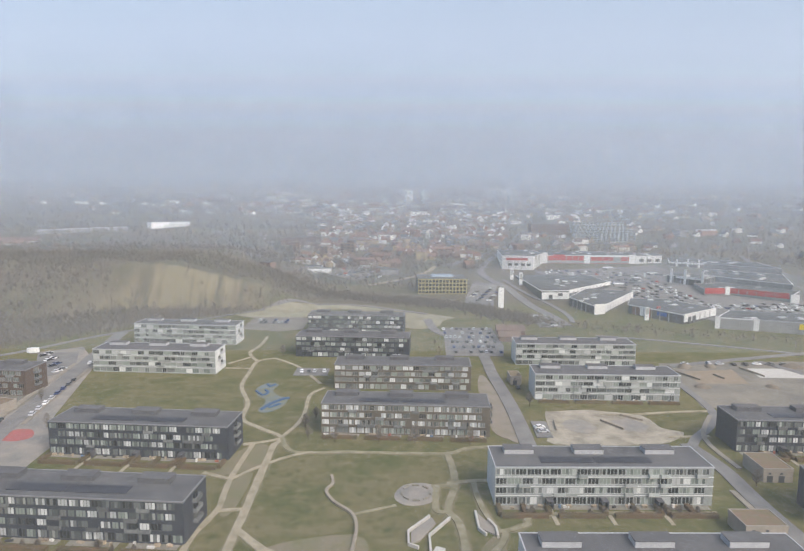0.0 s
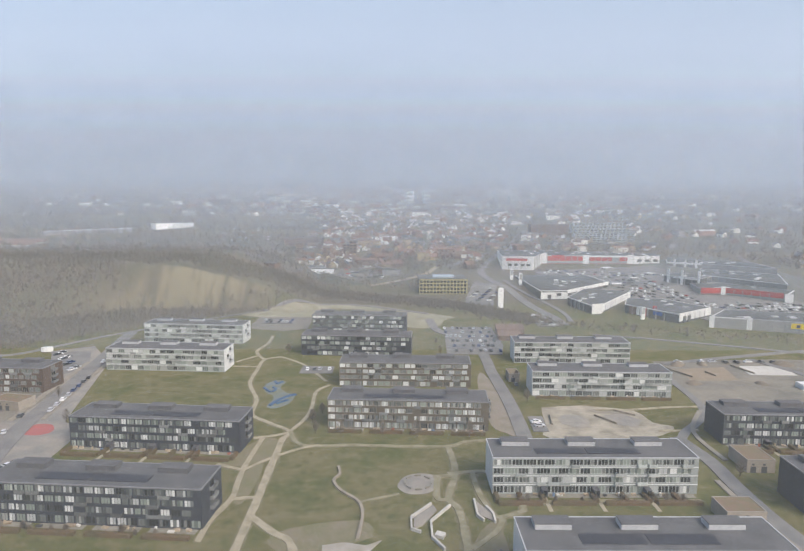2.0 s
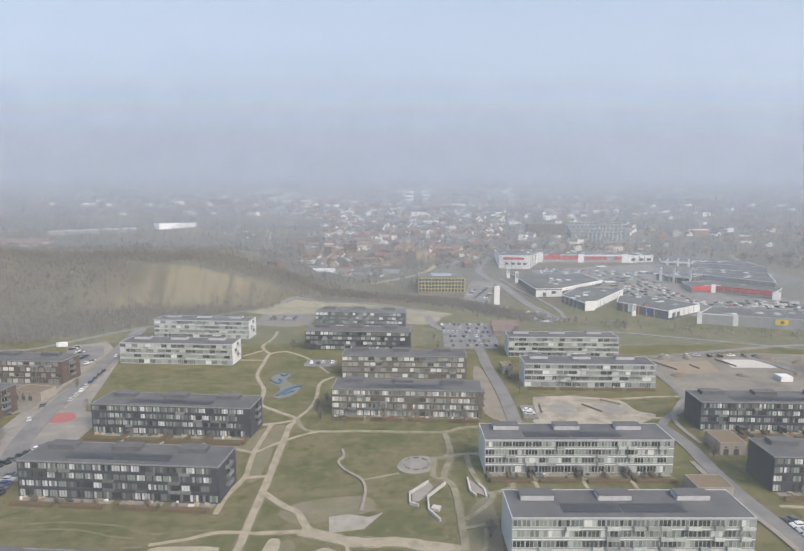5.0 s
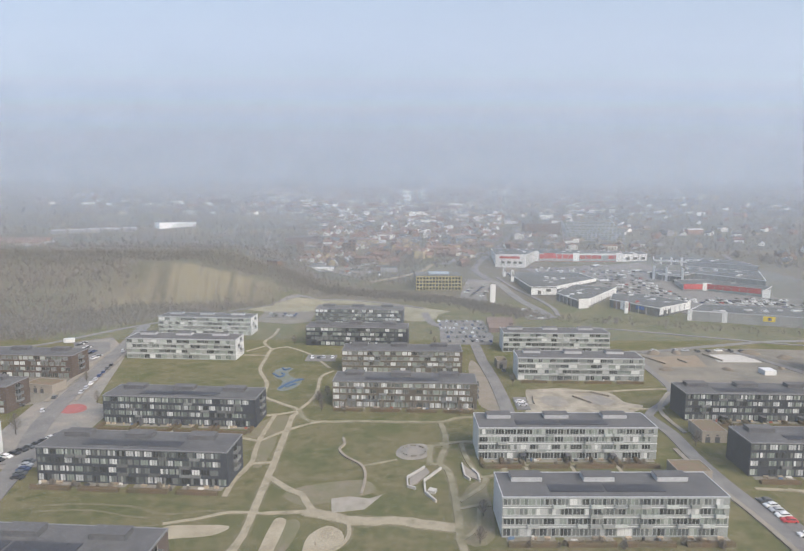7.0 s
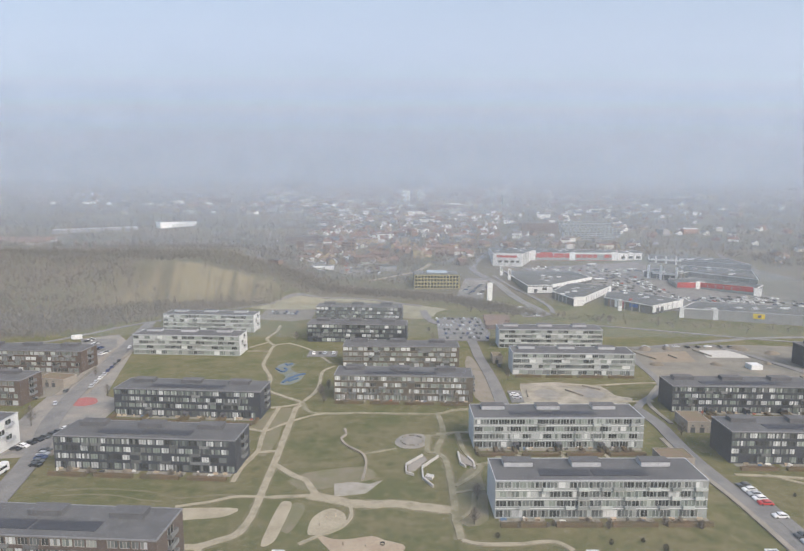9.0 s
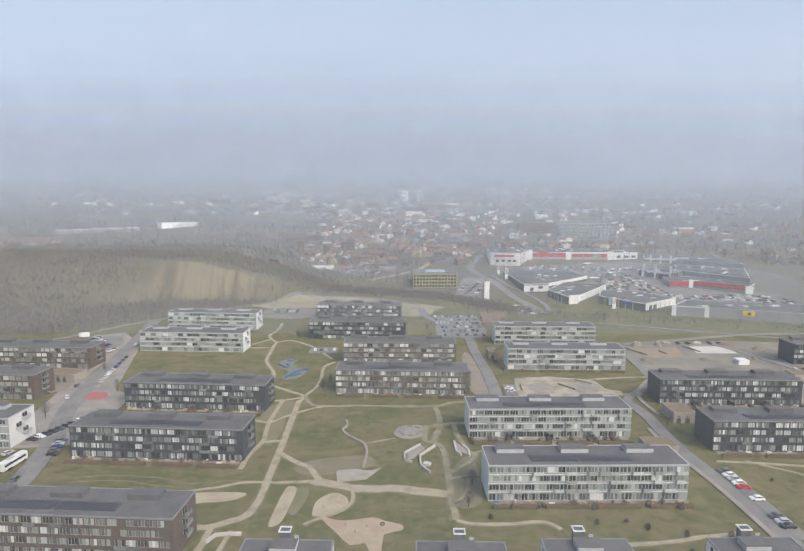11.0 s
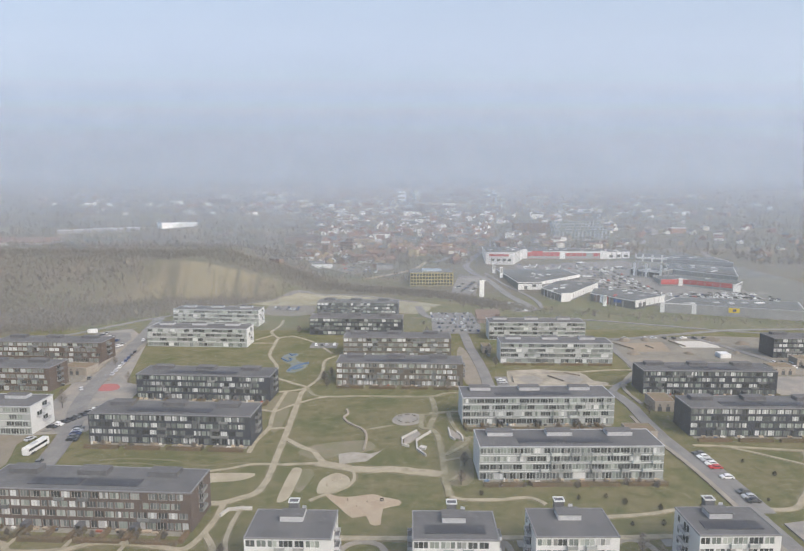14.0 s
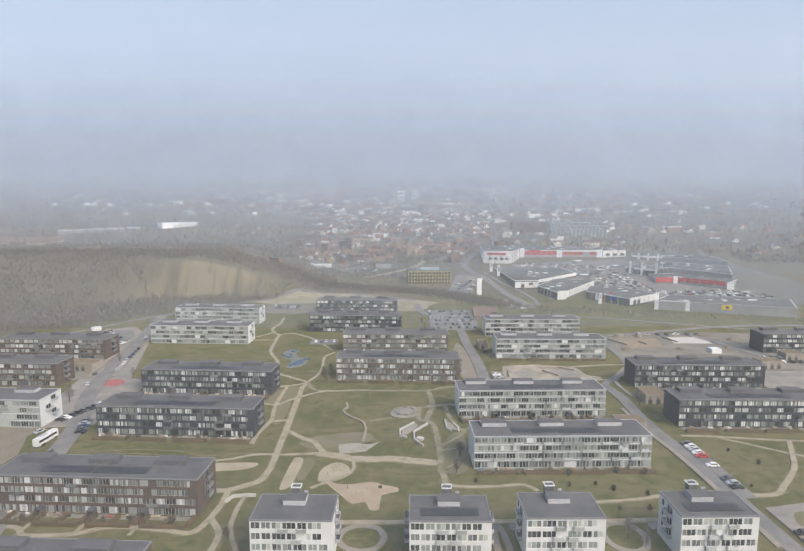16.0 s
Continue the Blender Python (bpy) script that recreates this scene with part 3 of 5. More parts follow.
patch("stage", [(-21, 128.5), (-15.5, 130), (-9.5, 128.5), (-5.5, 131), (-10.5, 122.5), (-20, 120.5)], mat("worn_concrete", (0.33, 0.305, 0.27), (0.25, 0.225, 0.18), 0.9, 0.25, 2.0, 0.2), "pale concrete stage platform in the lawn", "stage", steps=1, rise=0.08)
patch("plaza", [(-1.5, 160.5), (0.5, 167), (5, 169.5), (10, 168.5), (12, 163), (8.5, 157), (2, 156)], PAVING, "round grey paved seating plaza", "plaza")
patch("plaza", [(-150, 146), (-158, 190), (-166, 235), (-176, 300), (-206, 322), (-186, 336), (-160, 300), (-136, 214), (-124, 207), (-122, 176), (-124, 150)], PAVING, "grey paved square beside the street", "plaza", steps=1)
patch("worn_ground", [(-180, 214), (-190, 250), (-164, 262), (-160, 214)], YARD, "sandy yard round the brick shed")
patch("play_surface", [(-148, 206), (-145, 211), (-139, 210.5), (-135, 204), (-138.5, 200), (-145, 201)], RED, "red rubber play surface on the square", "playground")
patch("play_surface", [(-66, 262), (-62, 269), (-57, 267), (-58, 258), (-53, 250), (-49, 248), (-50, 236), (-55, 230), (-59, 233), (-58, 244), (-64, 252)], BLUE, "pale blue rubber play surface in the grass", "playground")
for pts, w in (([(-62.5, 267), (-60.5, 263.5), (-58.5, 266.5)], 0.9), ([(-65.5, 257), (-61, 251), (-59.5, 255), (-61.5, 258)], 0.9), ([(-57.5, 233), (-55, 240), (-51, 246), (-48.5, 247.5)], 1.4), ([(-55, 235), (-51, 240)], 1.0)):
    ribbon("play_hump", pts, w, NAVY, "dark blue curved rubber play hump", "playground", kind="", rise=0.5)
patch("sand_lot", [(60, 230.5), (64, 232.5), (78, 234.5), (84, 233), (99, 228), (101.5, 215), (108, 210.5), (101, 203), (90, 199.5), (56, 199), (57.5, 212)], mat("trodden_sand", (0.36, 0.325, 0.26), (0.21, 0.185, 0.145), 0.95, 0.14, 1.5, 0.3), "pale sandy skate and play area", "playground")
patch("skate_bowl", [(64, 214), (66, 222), (73, 223), (76, 215), (71, 209)], PAVING, "grey concrete skate bowl", "skatepark", rise=0.05)
patch("skate_bowl", [(84, 222), (92, 225), (98, 217), (93, 210), (85, 213)], PAVING, "grey paved hexagonal ball court", "ball court", steps=1, rise=0.03)
for pts in ([(80, 222), (86, 213)], [(90, 228), (97, 222)], [(61.5, 222), (60, 212)], [(140, 292), (147, 276)], [(178, 297), (182, 282)], [(158, 285), (160, 278)]):
    ribbon("low_wall", pts, 0.5, WOOD, "low dark timber retaining wall", "wall", kind="", rise=0.8)
tagged(part("site_hut", B((190, 256, 0, 196, 262, 2.6)), FRAME_W), "white flat-roofed site hut", "hut")

# paved loops and aprons round the short white blocks
for x0, x1 in ((-39, -14), (2, 27), (32, 57), (72, 97)):
    patch("pavement", [(x0, 44), (x0, 53.5), (x1, 53.5), (x1, 44)], PAVING, "grey paved apron before a short white block", "pavement", steps=1)
    ribbon("pavement", [(x0 + 1, 71.2), (x1 - 1, 71.2)], 3.2, PAVING, "grey paved strip behind a short white block", "pavement", steps=1)
for cx, cy, rx, ry in ((-9.0, 66.5, 6.4, 6.2), (64, 66, 5.8, 7.0), (29.3, 62, 1.6, 10)):
    loop = [(cx + rx * math.cos(k * 0.7854), cy + ry * math.sin(k * 0.7854)) for k in range(9)]
    ribbon("pavement", loop, 1.9, TAN, "pale slab path looping round a lawn island", "pavement", steps=5, ragged=0.15)

# footpaths with worn verges
FOOTPATHS = (
    ([(-43, 118), (-43.3, 140), (-44, 164), (-45, 198)], 2.6), ([(-43, 120), (-43, 109), (-44.5, 100.5), (-48.5, 97), (-54, 94), (-59, 94)], 2.6),
    ([(-45, 198), (-43.5, 204.5), (-52.5, 212.5), (-62, 221.5), (-64, 231), (-65.5, 242), (-74, 264.5), (-76, 287.5), (-76.5, 306.5), (-68.5, 313)], 2.0),
    ([(-68.5, 313), (-52.5, 296), (-37.5, 268)], 1.6), ([(-43.5, 204.5), (-40, 217), (-39, 230), (-40, 252), (-35, 262)], 1.6),
    ([(-76.5, 306.5), (-85, 324), (-83, 343.5), (-84, 364)], 2.0), ([(-91, 302), (-82.5, 314.5)], 1.6), ([(-90, 293.5), (-77, 293)], 1.4),
    ([(-43.5, 204.5), (-36.5, 192), (-16.5, 192), (15, 191), (23, 195), (32.5, 197), (42, 198)], 1.9),
    ([(-53, 171.5), (-46, 180.5), (-37.5, 188.5), (-30, 192)], 1.4), ([(-52.5, 198), (-53, 182.5), (-53, 171.5), (-52, 160), (-51.5, 152.5), (-54, 140), (-54, 130)], 1.9),
    ([(-56, 198), (-49, 200.5), (-44, 203)], 1.7), ([(-51.5, 152.5), (-44, 153.5)], 1.7), ([(-63, 176), (-53, 171.5)], 1.7),
    ([(-43, 142.5), (-35, 134.5), (-30.5, 131), (-26, 122.5), (-20, 118.5)], 2.4), ([(-28, 121.5), (-20, 118.5), (-12.5, 116), (-1.5, 116), (6, 114.5), (17, 112)], 4.6),
    ([(-40, 120), (-50, 120.5), (-58.5, 117), (-67, 114.5)], 1.2), ([(-28, 121), (-40, 120)], 1.6),
    ([(16.5, 191), (17.5, 178.5), (17, 166.5), (14, 153.5), (16.5, 145.5), (17, 125), (16.5, 108), (17, 97)], 2.4),
    ([(17, 97), (22, 95), (32, 95), (41.5, 96), (46, 92)], 1.6), ([(62, 84.5), (75, 86), (83.5, 88), (97, 90)], 1.6),
    ([(15, 169), (21.5, 170.5), (27.5, 171)], 2.2), ([(10, 167), (17, 168)], 2.4), ([(11.5, 168), (10.5, 153.5), (14.5, 152.5)], 2.2), ([(-13.5, 150.5), (-1, 156)], 1.0),
    ([(23, 170.5), (23.5, 157), (25.5, 147), (27.5, 142.5), (35, 146), (41, 151), (90, 152)], 1.9), ([(28.5, 142), (25.5, 135), (18, 127)], 1.9),
    ([(17.5, 122.5), (23.5, 124.5), (27.5, 124.5)], 1.4), ([(16.5, 106.5), (21.5, 112), (23.5, 122.5)], 1.3),
    ([(-14.5, 114.5), (-14, 108.5), (-16.5, 103), (-22, 99), (-27, 95)], 1.2),
    ([(-120, 76), (-108, 73), (-102.5, 69), (-90, 69.5), (-80, 73), (-65, 71), (-57.5, 69.5), (-54.5, 75), (-53, 85), (-53, 94)], 1.9),
    ([(-54, 77.5), (-49, 68.5), (-49, 58)], 2.0), ([(-59, 94), (-58.5, 86)], 1.8),
    ([(82.5, 229), (95, 229), (115, 232.5), (131.5, 233.5)], 1.6), ([(100, 206), (116, 207)], 1.6),
    ([(113, 135), (127, 133.5), (152.5, 129.5), (200, 124)], 1.4), ([(123.5, 135), (133.5, 127.5), (145, 118), (160, 108)], 1.2),
    ([(152, 129), (143.5, 114), (138.5, 106), (128, 95), (120.5, 88.5), (109, 88.5)], 2.0),
    ([(-40, 75), (-16, 74.5), (3, 74), (32, 74), (72, 74), (100, 76)], 2.2),     ([(-47, 92), (-47, 74), (-42, 60)], 1.4),
)
bm = bmesh.new()
for n, (pts, w) in enumerate(FOOTPATHS):
    line = rounded([(x, y, 0.0) for x, y in pts], 9)
    rows = []
    for k, p in enumerate(line):
        d = line[min(k + 1, len(line) - 1)] - line[max(k - 1, 0)]
        side = Vector((-d.y, d.x, 0)).normalized() * (w * 0.5 + 0.5)
        a, b = (1 + 0.55 * noise.noise((p.x * 0.3, p.y * 0.3, q)) for q in (3.0 + n, 9.0 + n))
        rows.append([bm.verts.new((q.x, q.y, height(q.x, q.y) + 0.02 + 0.0006 * n)) for q in (p + side * a, p - side * b)])
    for a, b in zip(rows, rows[1:]):
        bm.faces.new((a[0], a[1], b[1], b[0]))
bmesh.ops.recalc_face_normals(bm, faces=bm.faces)
tagged(part("verge", bm, TURF), "trodden half-bare verges along the footpaths", "ground", kind="structure")
for pts, w in FOOTPATHS:
    overgrown = (-14 < pts[0][0] < 30 and 104 < pts[0][1] < 195) or pts[1] == (-36.5, 192)
    ribbon("footpath", pts, w * 0.92, FAINT if overgrown else GRAVEL, "half-overgrown gravel footpath across the lawn" if overgrown else PALE, steps=9, ragged=0.2)

# streets and parking
STREET = "worn grey asphalt street between the blocks"
for pts, w in (
    ([(106.9, 30), (106.9, 71), (106.8, 112), (105.0, 140), (105.2, 160), (106.4, 180), (104, 200)], 5.4),
    ([(104, 196), (110, 205), (122, 218), (131, 235), (134, 270), (138, 292)], 3.5),
    ([(46, 192), (47, 215), (47.5, 240), (47, 265), (46.5, 285), (47, 310), (46, 352), (33, 366), (23.5, 383), (20, 420)], 6.0),
    ([(-112, 60), (-121, 108), (-130.5, 150), (-142, 180), (-150, 210), (-157, 250), (-166, 300), (-174, 340), (-180, 372)], 7.5),
    ([(-260, 306), (-235, 312), (-219, 318), (-196, 355), (-178, 378), (-136, 424), (-110, 450), (-80, 472), (-40, 476), (20, 440)], 4.0),
    ([(143, 300), (200, 318), (260, 330), (420, 330)], 4.5), ([(126, 370), (156, 360), (200, 341), (260, 316), (400, 280)], 3.0), ([(216, 250), (206, 285), (196, 310)], 4.5),
    ([(199, 955), (163, 850), (124, 744), (98, 676), (86, 630), (90, 591), (101, 554), (105, 508), (109, 462), (114, 430), (116, 400)], 8.0),
    ([(104, 590), (114, 530), (124, 486), (127, 440), (123, 410)], 4.0), ([(51, 658), (95, 722), (124, 744)], 10.0),
    ([(423, 731), (387, 595), (370, 514), (360, 440)], 7.0),
):
    ribbon("road", pts, w, ASPHALT, STREET, "road")
for pts, w in (([(103.6, 60), (103.6, 112), (101.2, 142), (101.2, 165)], 1.8), ([(112, 180), (113, 205), (127, 228)], 1.8), ([(-146, 216), (-152, 250), (-160, 300)], 1.6), ([(-158, 214), (-164, 250), (-171, 300)], 2.4)):
    ribbon("pavement", pts, w, TAN, "pale concrete slab pavement along the street", "pavement", rise=0.08)
for pts in ([(-53, 281), (-53, 294), (-36, 293), (-36, 281)], [(26, 319), (29, 391), (62, 391), (62, 340), (58, 319)], [(109.3, 86), (109.3, 129), (113.6, 129), (113.6, 86)], [(51, 205), (52, 221), (58, 221), (57, 205)], [(-204, 322), (-181, 322), (-166, 290), (-176, 272)],
            [(-142, 150), (-134, 152), (-128, 172), (-137, 176)], [(96, 395), (112, 395), (108, 440), (98, 440)], [(-101, 401), (-101, 416), (-78, 415), (-78, 401)]):
    patch("parking", pts, ASPHALT, "asphalt parking bay with parked cars", "car park", steps=1)
ribbon("parking", [(64, 470), (72, 520), (84, 575)], 24, ASPHALT, "asphalt car park beside the office", "car park", up=0.3)
ribbon("parking", [(-70, 600), (-40, 640)], 60, YARD, "gravel storage yard below the town", "yard", up=0.3)
ribbon("road", [(-30, 560), (20, 610), (40, 660)], 6, GRAVEL, "pale dirt track below the town", "road", up=0.35)
ribbon("parking", [(300, 436), (272, 500), (238, 570), (216, 650)], 150, ASPHALT, "large asphalt car park of the shopping area", "car park", up=0.45)
ribbon("parking", [(396, 420), (376, 520), (352, 640), (330, 740)], 120, mat("dark_yard", (0.115, 0.12, 0.11), (0.15, 0.15, 0.135), 0.95, 0.05, 1.0, 0.2), "grey yards and loading areas round the shops", "yard", up=0.38)
patch("parking", [(112, 55), (112, 80), (132, 84), (150, 60), (150, 50)], PAVING, "grey paved yard beside the street", "car park", steps=1)
patch("planting_bed", [(116, 70), (119, 77), (126, 77), (128, 71), (122, 67)], EARTH, "oval planting bed in the paved yard", "garden")
for k in range(5):
    for x0, y0 in ((104.8, 140.5), (104.8, 144.5)):
        tagged(part("crossing_stripe", B((x0 - 2.6 + k * 1.1, y0, 0.2, x0 - 2.0 + k * 1.1, y0 + 1.6, 0.33)), FRAME_W), "white painted crossing stripe on asphalt", "road marking", "crossing stripes")

# concrete seat walls and the boardwalk
patch("plaza", [(9, 149), (3.2, 141.8), (3.2, 136.5), (5.5, 138), (10, 146)], PAVING, "grey paved strip inside the seat wall", "paving", steps=1)
patch("plaza", [(22, 151.5), (22, 143.5), (25.5, 140.5), (25.5, 144)], PAVING, "grey paved strip between the seat walls", "paving", steps=1)
for pts, w in (([(8.5, 149.5), (2.5, 142), (2.5, 136), (5, 134.5)], 0.55), ([(14, 148.5), (8, 140), (8, 132), (11, 126.5)], 0.55), ([(11.3, 132.5), (9, 133.5)], 2.2), ([(21.5, 152), (21.5, 143), (23, 140.5)], 0.6), ([(24.5, 148), (26, 144), (26, 139.5)], 0.6), ([(-52, 86), (-50.5, 89.5), (-46.5, 90), (-43.5, 90)], 0.7)):
    ribbon("seat_wall", pts, w, CONCRETE, "pale angular concrete seat wall on the lawn", "bench", kind="", steps=1, rise=0.45)
ribbon("boardwalk", [(-21.5, 174), (-20.5, 168.5), (-22, 164), (-19, 157.5), (-13.5, 151.5), (-11.5, 145), (-11.5, 137), (-12, 131)], 0.85, WOOD, "winding raised timber boardwalk on the lawn", "boardwalk", kind="", rise=0.22)
for a in range(8):
    ang = a * math.pi / 4
    tagged(part("bench", B((-1.1, -0.25, 0.2, 1.1, 0.25, 0.65)), TERRACE, at=pose(5 + 4.2 * math.cos(ang), 163 + 4.6 * math.sin(ang), 0, 0, 0, math.degrees(ang) + 90)), "worn grey concrete bench on the round plaza", "bench", "plaza benches")

# ---- plants ----
TWIG = mat("bare_twigs", (0.226, 0.194, 0.163), (0.19, 0.165, 0.138), 0.95, 0.02, 1.0, 0.0, island=0.1)
BARK = mat("bark", (0.10, 0.08, 0.065), (0.07, 0.06, 0.05), 0.95, 0.8, 6.0, 0.3)
EVERGREEN = mat("dark_evergreen", (0.125, 0.11, 0.066), (0.10, 0.092, 0.052), 0.9, 0.8, 4.0, 0.0, island=0.4)
OLIVE = mat("olive_scrub", (0.11, 0.105, 0.055), (0.085, 0.085, 0.045), 0.95, 0.05, 1.0, 0.0, island=0.3)
BEECH = mat("brown_beech_hedge", (0.118, 0.078, 0.046), (0.088, 0.076, 0.042), 0.95, 0.15, 3.0, 0.4, island=0.3)

for m in (TWIG, OLIVE, EVERGREEN):
    # thin growth lets light through from behind
    N, L = m.node_tree.nodes, m.node_tree.links
    through_light, both = N.new("ShaderNodeBsdfTranslucent"), N.new("ShaderNodeMixShader")
    L.new(N["Principled BSDF"].inputs["Base Color"].links[0].from_socket, through_light.inputs["Color"])
    both.inputs["Fac"].default_value = 0.5
    L.new(N["Principled BSDF"].outputs[0], both.inputs[1])
    L.new(through_light.outputs[0], both.inputs[2])
    L.new(both.outputs[0], N["Material Output"].inputs["Surface"])


def twigs(rng, count, radius, tall, base, flat=1.0, wide=0.14, long=1.6):
    """Verts and faces of a crown of thin twig blades in an uneven egg shape."""
    vs, fs = [], []
    lobes = [(rng.uniform(0, 6.3), rng.uniform(0.6, 1.15)) for _ in range(5)]
    for _ in range(count):
        a, r = rng.uniform(0, 6.283), math.sqrt(rng.random())
        lobe = min(lobes, key=lambda q: abs((a - q[0] + 3.14) % 6.28 - 3.14))[1]
        u = rng.random()
        span = math.sin(math.pi * (0.12 + 0.83 * u)) * radius * lobe
        c = Vector((math.cos(a) * r * span, math.sin(a) * r * span * flat, base + (tall - base) * u))
        d = Vector((math.cos(a) + rng.uniform(-0.6, 0.6), math.sin(a) + rng.uniform(-0.6, 0.6), rng.uniform(0.4, 1.6))).normalized() * long * rng.uniform(0.5, 1.2)
        n = d.cross(Vector((rng.uniform(-1, 1), rng.uniform(-1, 1), rng.uniform(-1, 1)))).normalized() * wide * rng.uniform(0.5, 1.3)
        k = len(vs)
        vs += [c - d * 0.5 - n, c - d * 0.5 + n, c + d * 0.5]
        fs.append((k, k + 1, k + 2))
    return vs, fs


def raw_mesh(name, vs, fs, material):
    me = bpy.data.meshes.new(name)
    me.from_pydata([tuple(v) for v in vs], [], fs)
    me.materials.append(material)
    return me


def limb(bm, a, b, ra, rb, sides=6):
    a, b = Vector(a), Vector(b)
    d = (b - a).normalized()
    u = d.orthogonal().normalized()
    w = d.cross(u)
    loops = [[bm.verts.new(p + (u * math.cos(k * 6.283 / sides) + w * math.sin(k * 6.283 / sides)) * r) for k in range(sides)] for p, r in ((a, ra), (b, rb))]
    for k in range(sides):
        bm.faces.new((loops[0][k], loops[0][(k + 1) % sides], loops[1][(k + 1) % sides], loops[1][k]))


def tree_meshes(seed, tall, radius):
    rng = random.Random(seed)
    bm = bmesh.new()
    limb(bm, (0, 0, -0.2), (0.1, 0, tall * 0.38), 0.16, 0.11)
    limb(bm, (0.1, 0, tall * 0.38), (0.0, 0.1, tall * 0.85), 0.11, 0.04)
    for k in range(7):
        a, z = k * 2.4 + rng.uniform(-0.4, 0.4), tall * rng.uniform(0.3, 0.6)
        limb(bm, (0.06, 0.03, z), (math.cos(a) * radius * 0.75, math.sin(a) * radius * 0.75, z + tall * 0.25), 0.07, 0.025, 5)
    return mesh_of("trunk", bm, BARK), raw_mesh("crown", *twigs(rng, 520, radius, tall, tall * 0.3, wide=0.05, long=1.1), TWIG)


KINDS = [tree_meshes(s, t, r) for s, t, r in ((1, 6.5, 2.0), (2, 8.0, 2.6), (3, 5.0, 1.7))]
BUSH = [raw_mesh("foliage", *twigs(random.Random(s), 380, 1.25, 2.6, 0.05, wide=0.09, long=0.8), EVERGREEN) for s in (5, 6)]


def tree(x, y, k, size=1.0):
    t = thing("tree", pose(x, y, height(x, y), 0, 0, (x * 37 + y * 11) % 360) @ Matrix.Scale(size, 4), "bare deciduous tree with thin brown twigs in spring", "tree", "bare trees")
    part("trunk", KINDS[k][0], None, t)
    part("crown", KINDS[k][1], None, t)


def bush(x, y, k, size=1.0):
    t = thing("bush", pose(x, y, height(x, y), 0, 0, (x * 53) % 360) @ Matrix.Scale(size, 4), "small olive-brown bush on the lawn", "bush", "lawn bushes")
    part("foliage", BUSH[k], None, t)


rng = random.Random(77)
for x, y in ((-34, 203), (-37, 214), (-33, 224), (-24, 201), (-8, 200), (6, 200), (26, 199), (21, 104), (25, 118), (55, 238), (56, 268), (111, 168), (128, 168), (-66, 318), (22, 318), (20, 345), (-150, 330), (-134, 212), (-155, 243), (-148, 178), (-47, 66), (64, 66), (68, 60)):
    tree(x + rng.uniform(-1, 1), y + rng.uniform(-1, 1), rng.randrange(3), rng.uniform(0.75, 1.15))
for x, y in ((70.5, 92), (80, 88.5), (68, 80), (77, 80), (123.5, 120.5), (116, 93.5), (128.5, 110), (92, 88), (-71, 180), (27, 98), (57, 95), (66, 96)):
    bush(x, y, rng.randrange(2), rng.uniform(0.45, 0.8))


def hedge_mesh(length, seed, wide=1.3, tall=1.25):
    """A clipped hedge: an uneven loaf with a shaggy skin of small blades."""
    r = random.Random(seed)
    vs, fs = [], []
    n = max(2, int(length / 0.9))
    prof = ((-wide / 2, 0), (-wide / 2, tall * 0.85), (-wide * 0.3, tall), (wide * 0.3, tall), (wide / 2, tall * 0.85), (wide / 2, 0))
    for k in range(n + 1):
        for y, z in prof:
            vs.append(Vector((k * length / n, y + r.uniform(-0.1, 0.1), max(-0.05, z + r.uniform(-0.12, 0.12) * (z > 0)))))
    for k in range(n):
        for j in range(5):
            a = k * 6 + j
            fs.append((a, a + 1, a + 7, a + 6))
    fs += [tuple(range(6)), tuple(n * 6 + 5 - j for j in range(6))]
    for _ in range(int(length * 34)):
        c = Vector((r.uniform(0, length), r.choice((-1, 1)) * wide * r.uniform(0.1, 0.52), tall * r.uniform(0.3, 1.15)))
        d = Vector((r.uniform(-1, 1), r.uniform(-1, 1), r.uniform(0, 1))) * 0.42
        e = Vector((r.uniform(-1, 1), r.uniform(-1, 1), r.uniform(-1, 1))) * 0.13
        k = len(vs)
        vs += [c - e, c + e, c + d]
        fs.append((k, k + 1, k + 2))
    return raw_mesh("hedge", vs, fs, BEECH)


LONG_HEDGE = [hedge_mesh(13.0, s) for s in (1, 2, 3)]
SHORT_HEDGE = [hedge_mesh(5.0, s) for s in (4, 5)]
SEAT_W = mat("garden_wood", (0.32, 0.24, 0.17), (0.42, 0.36, 0.28), 0.8, 0.8, 5.0, 0.1, rand=0.3)
TABLE_TOP = mesh_of("table_top", B((-0.8, -0.45, 0.68, 0.8, 0.45, 0.75)), SEAT_W)
TABLE_FRAME = mesh_of("trestle", prism(bmesh.new(), ((-0.7, -0.35), (-0.6, -0.35), (0, -0.05), (0.6, -0.35), (0.7, -0.35), (0.1, 0), (0.7, 0.35), (0.6, 0.35), (0, 0.05), (-0.6, 0.35), (-0.7, 0.35), (-0.1, 0)), 0, 0.68), SEAT_W)
CLUTTER = palette("garden_clutter", [(0.3, (0.62, 0.6, 0.57)), (0.5, (0.05, 0.05, 0.055)), (0.65, (0.3, 0.1, 0.07)), (0.8, (0.1, 0.16, 0.26)), (1.0, (0.33, 0.27, 0.2))], "object")
BOXES = []
for w, d, h in ((1.2, 0.6, 0.6), (0.6, 0.6, 1.1), (1.8, 0.8, 0.5)):
    bm = B((-w / 2, -d / 2, 0, w / 2, d / 2, h))
    bmesh.ops.bevel(bm, geom=bm.edges[:], offset=0.06, segments=1, affect="EDGES")
    BOXES.append(mesh_of("storage_box", bm, CLUTTER))


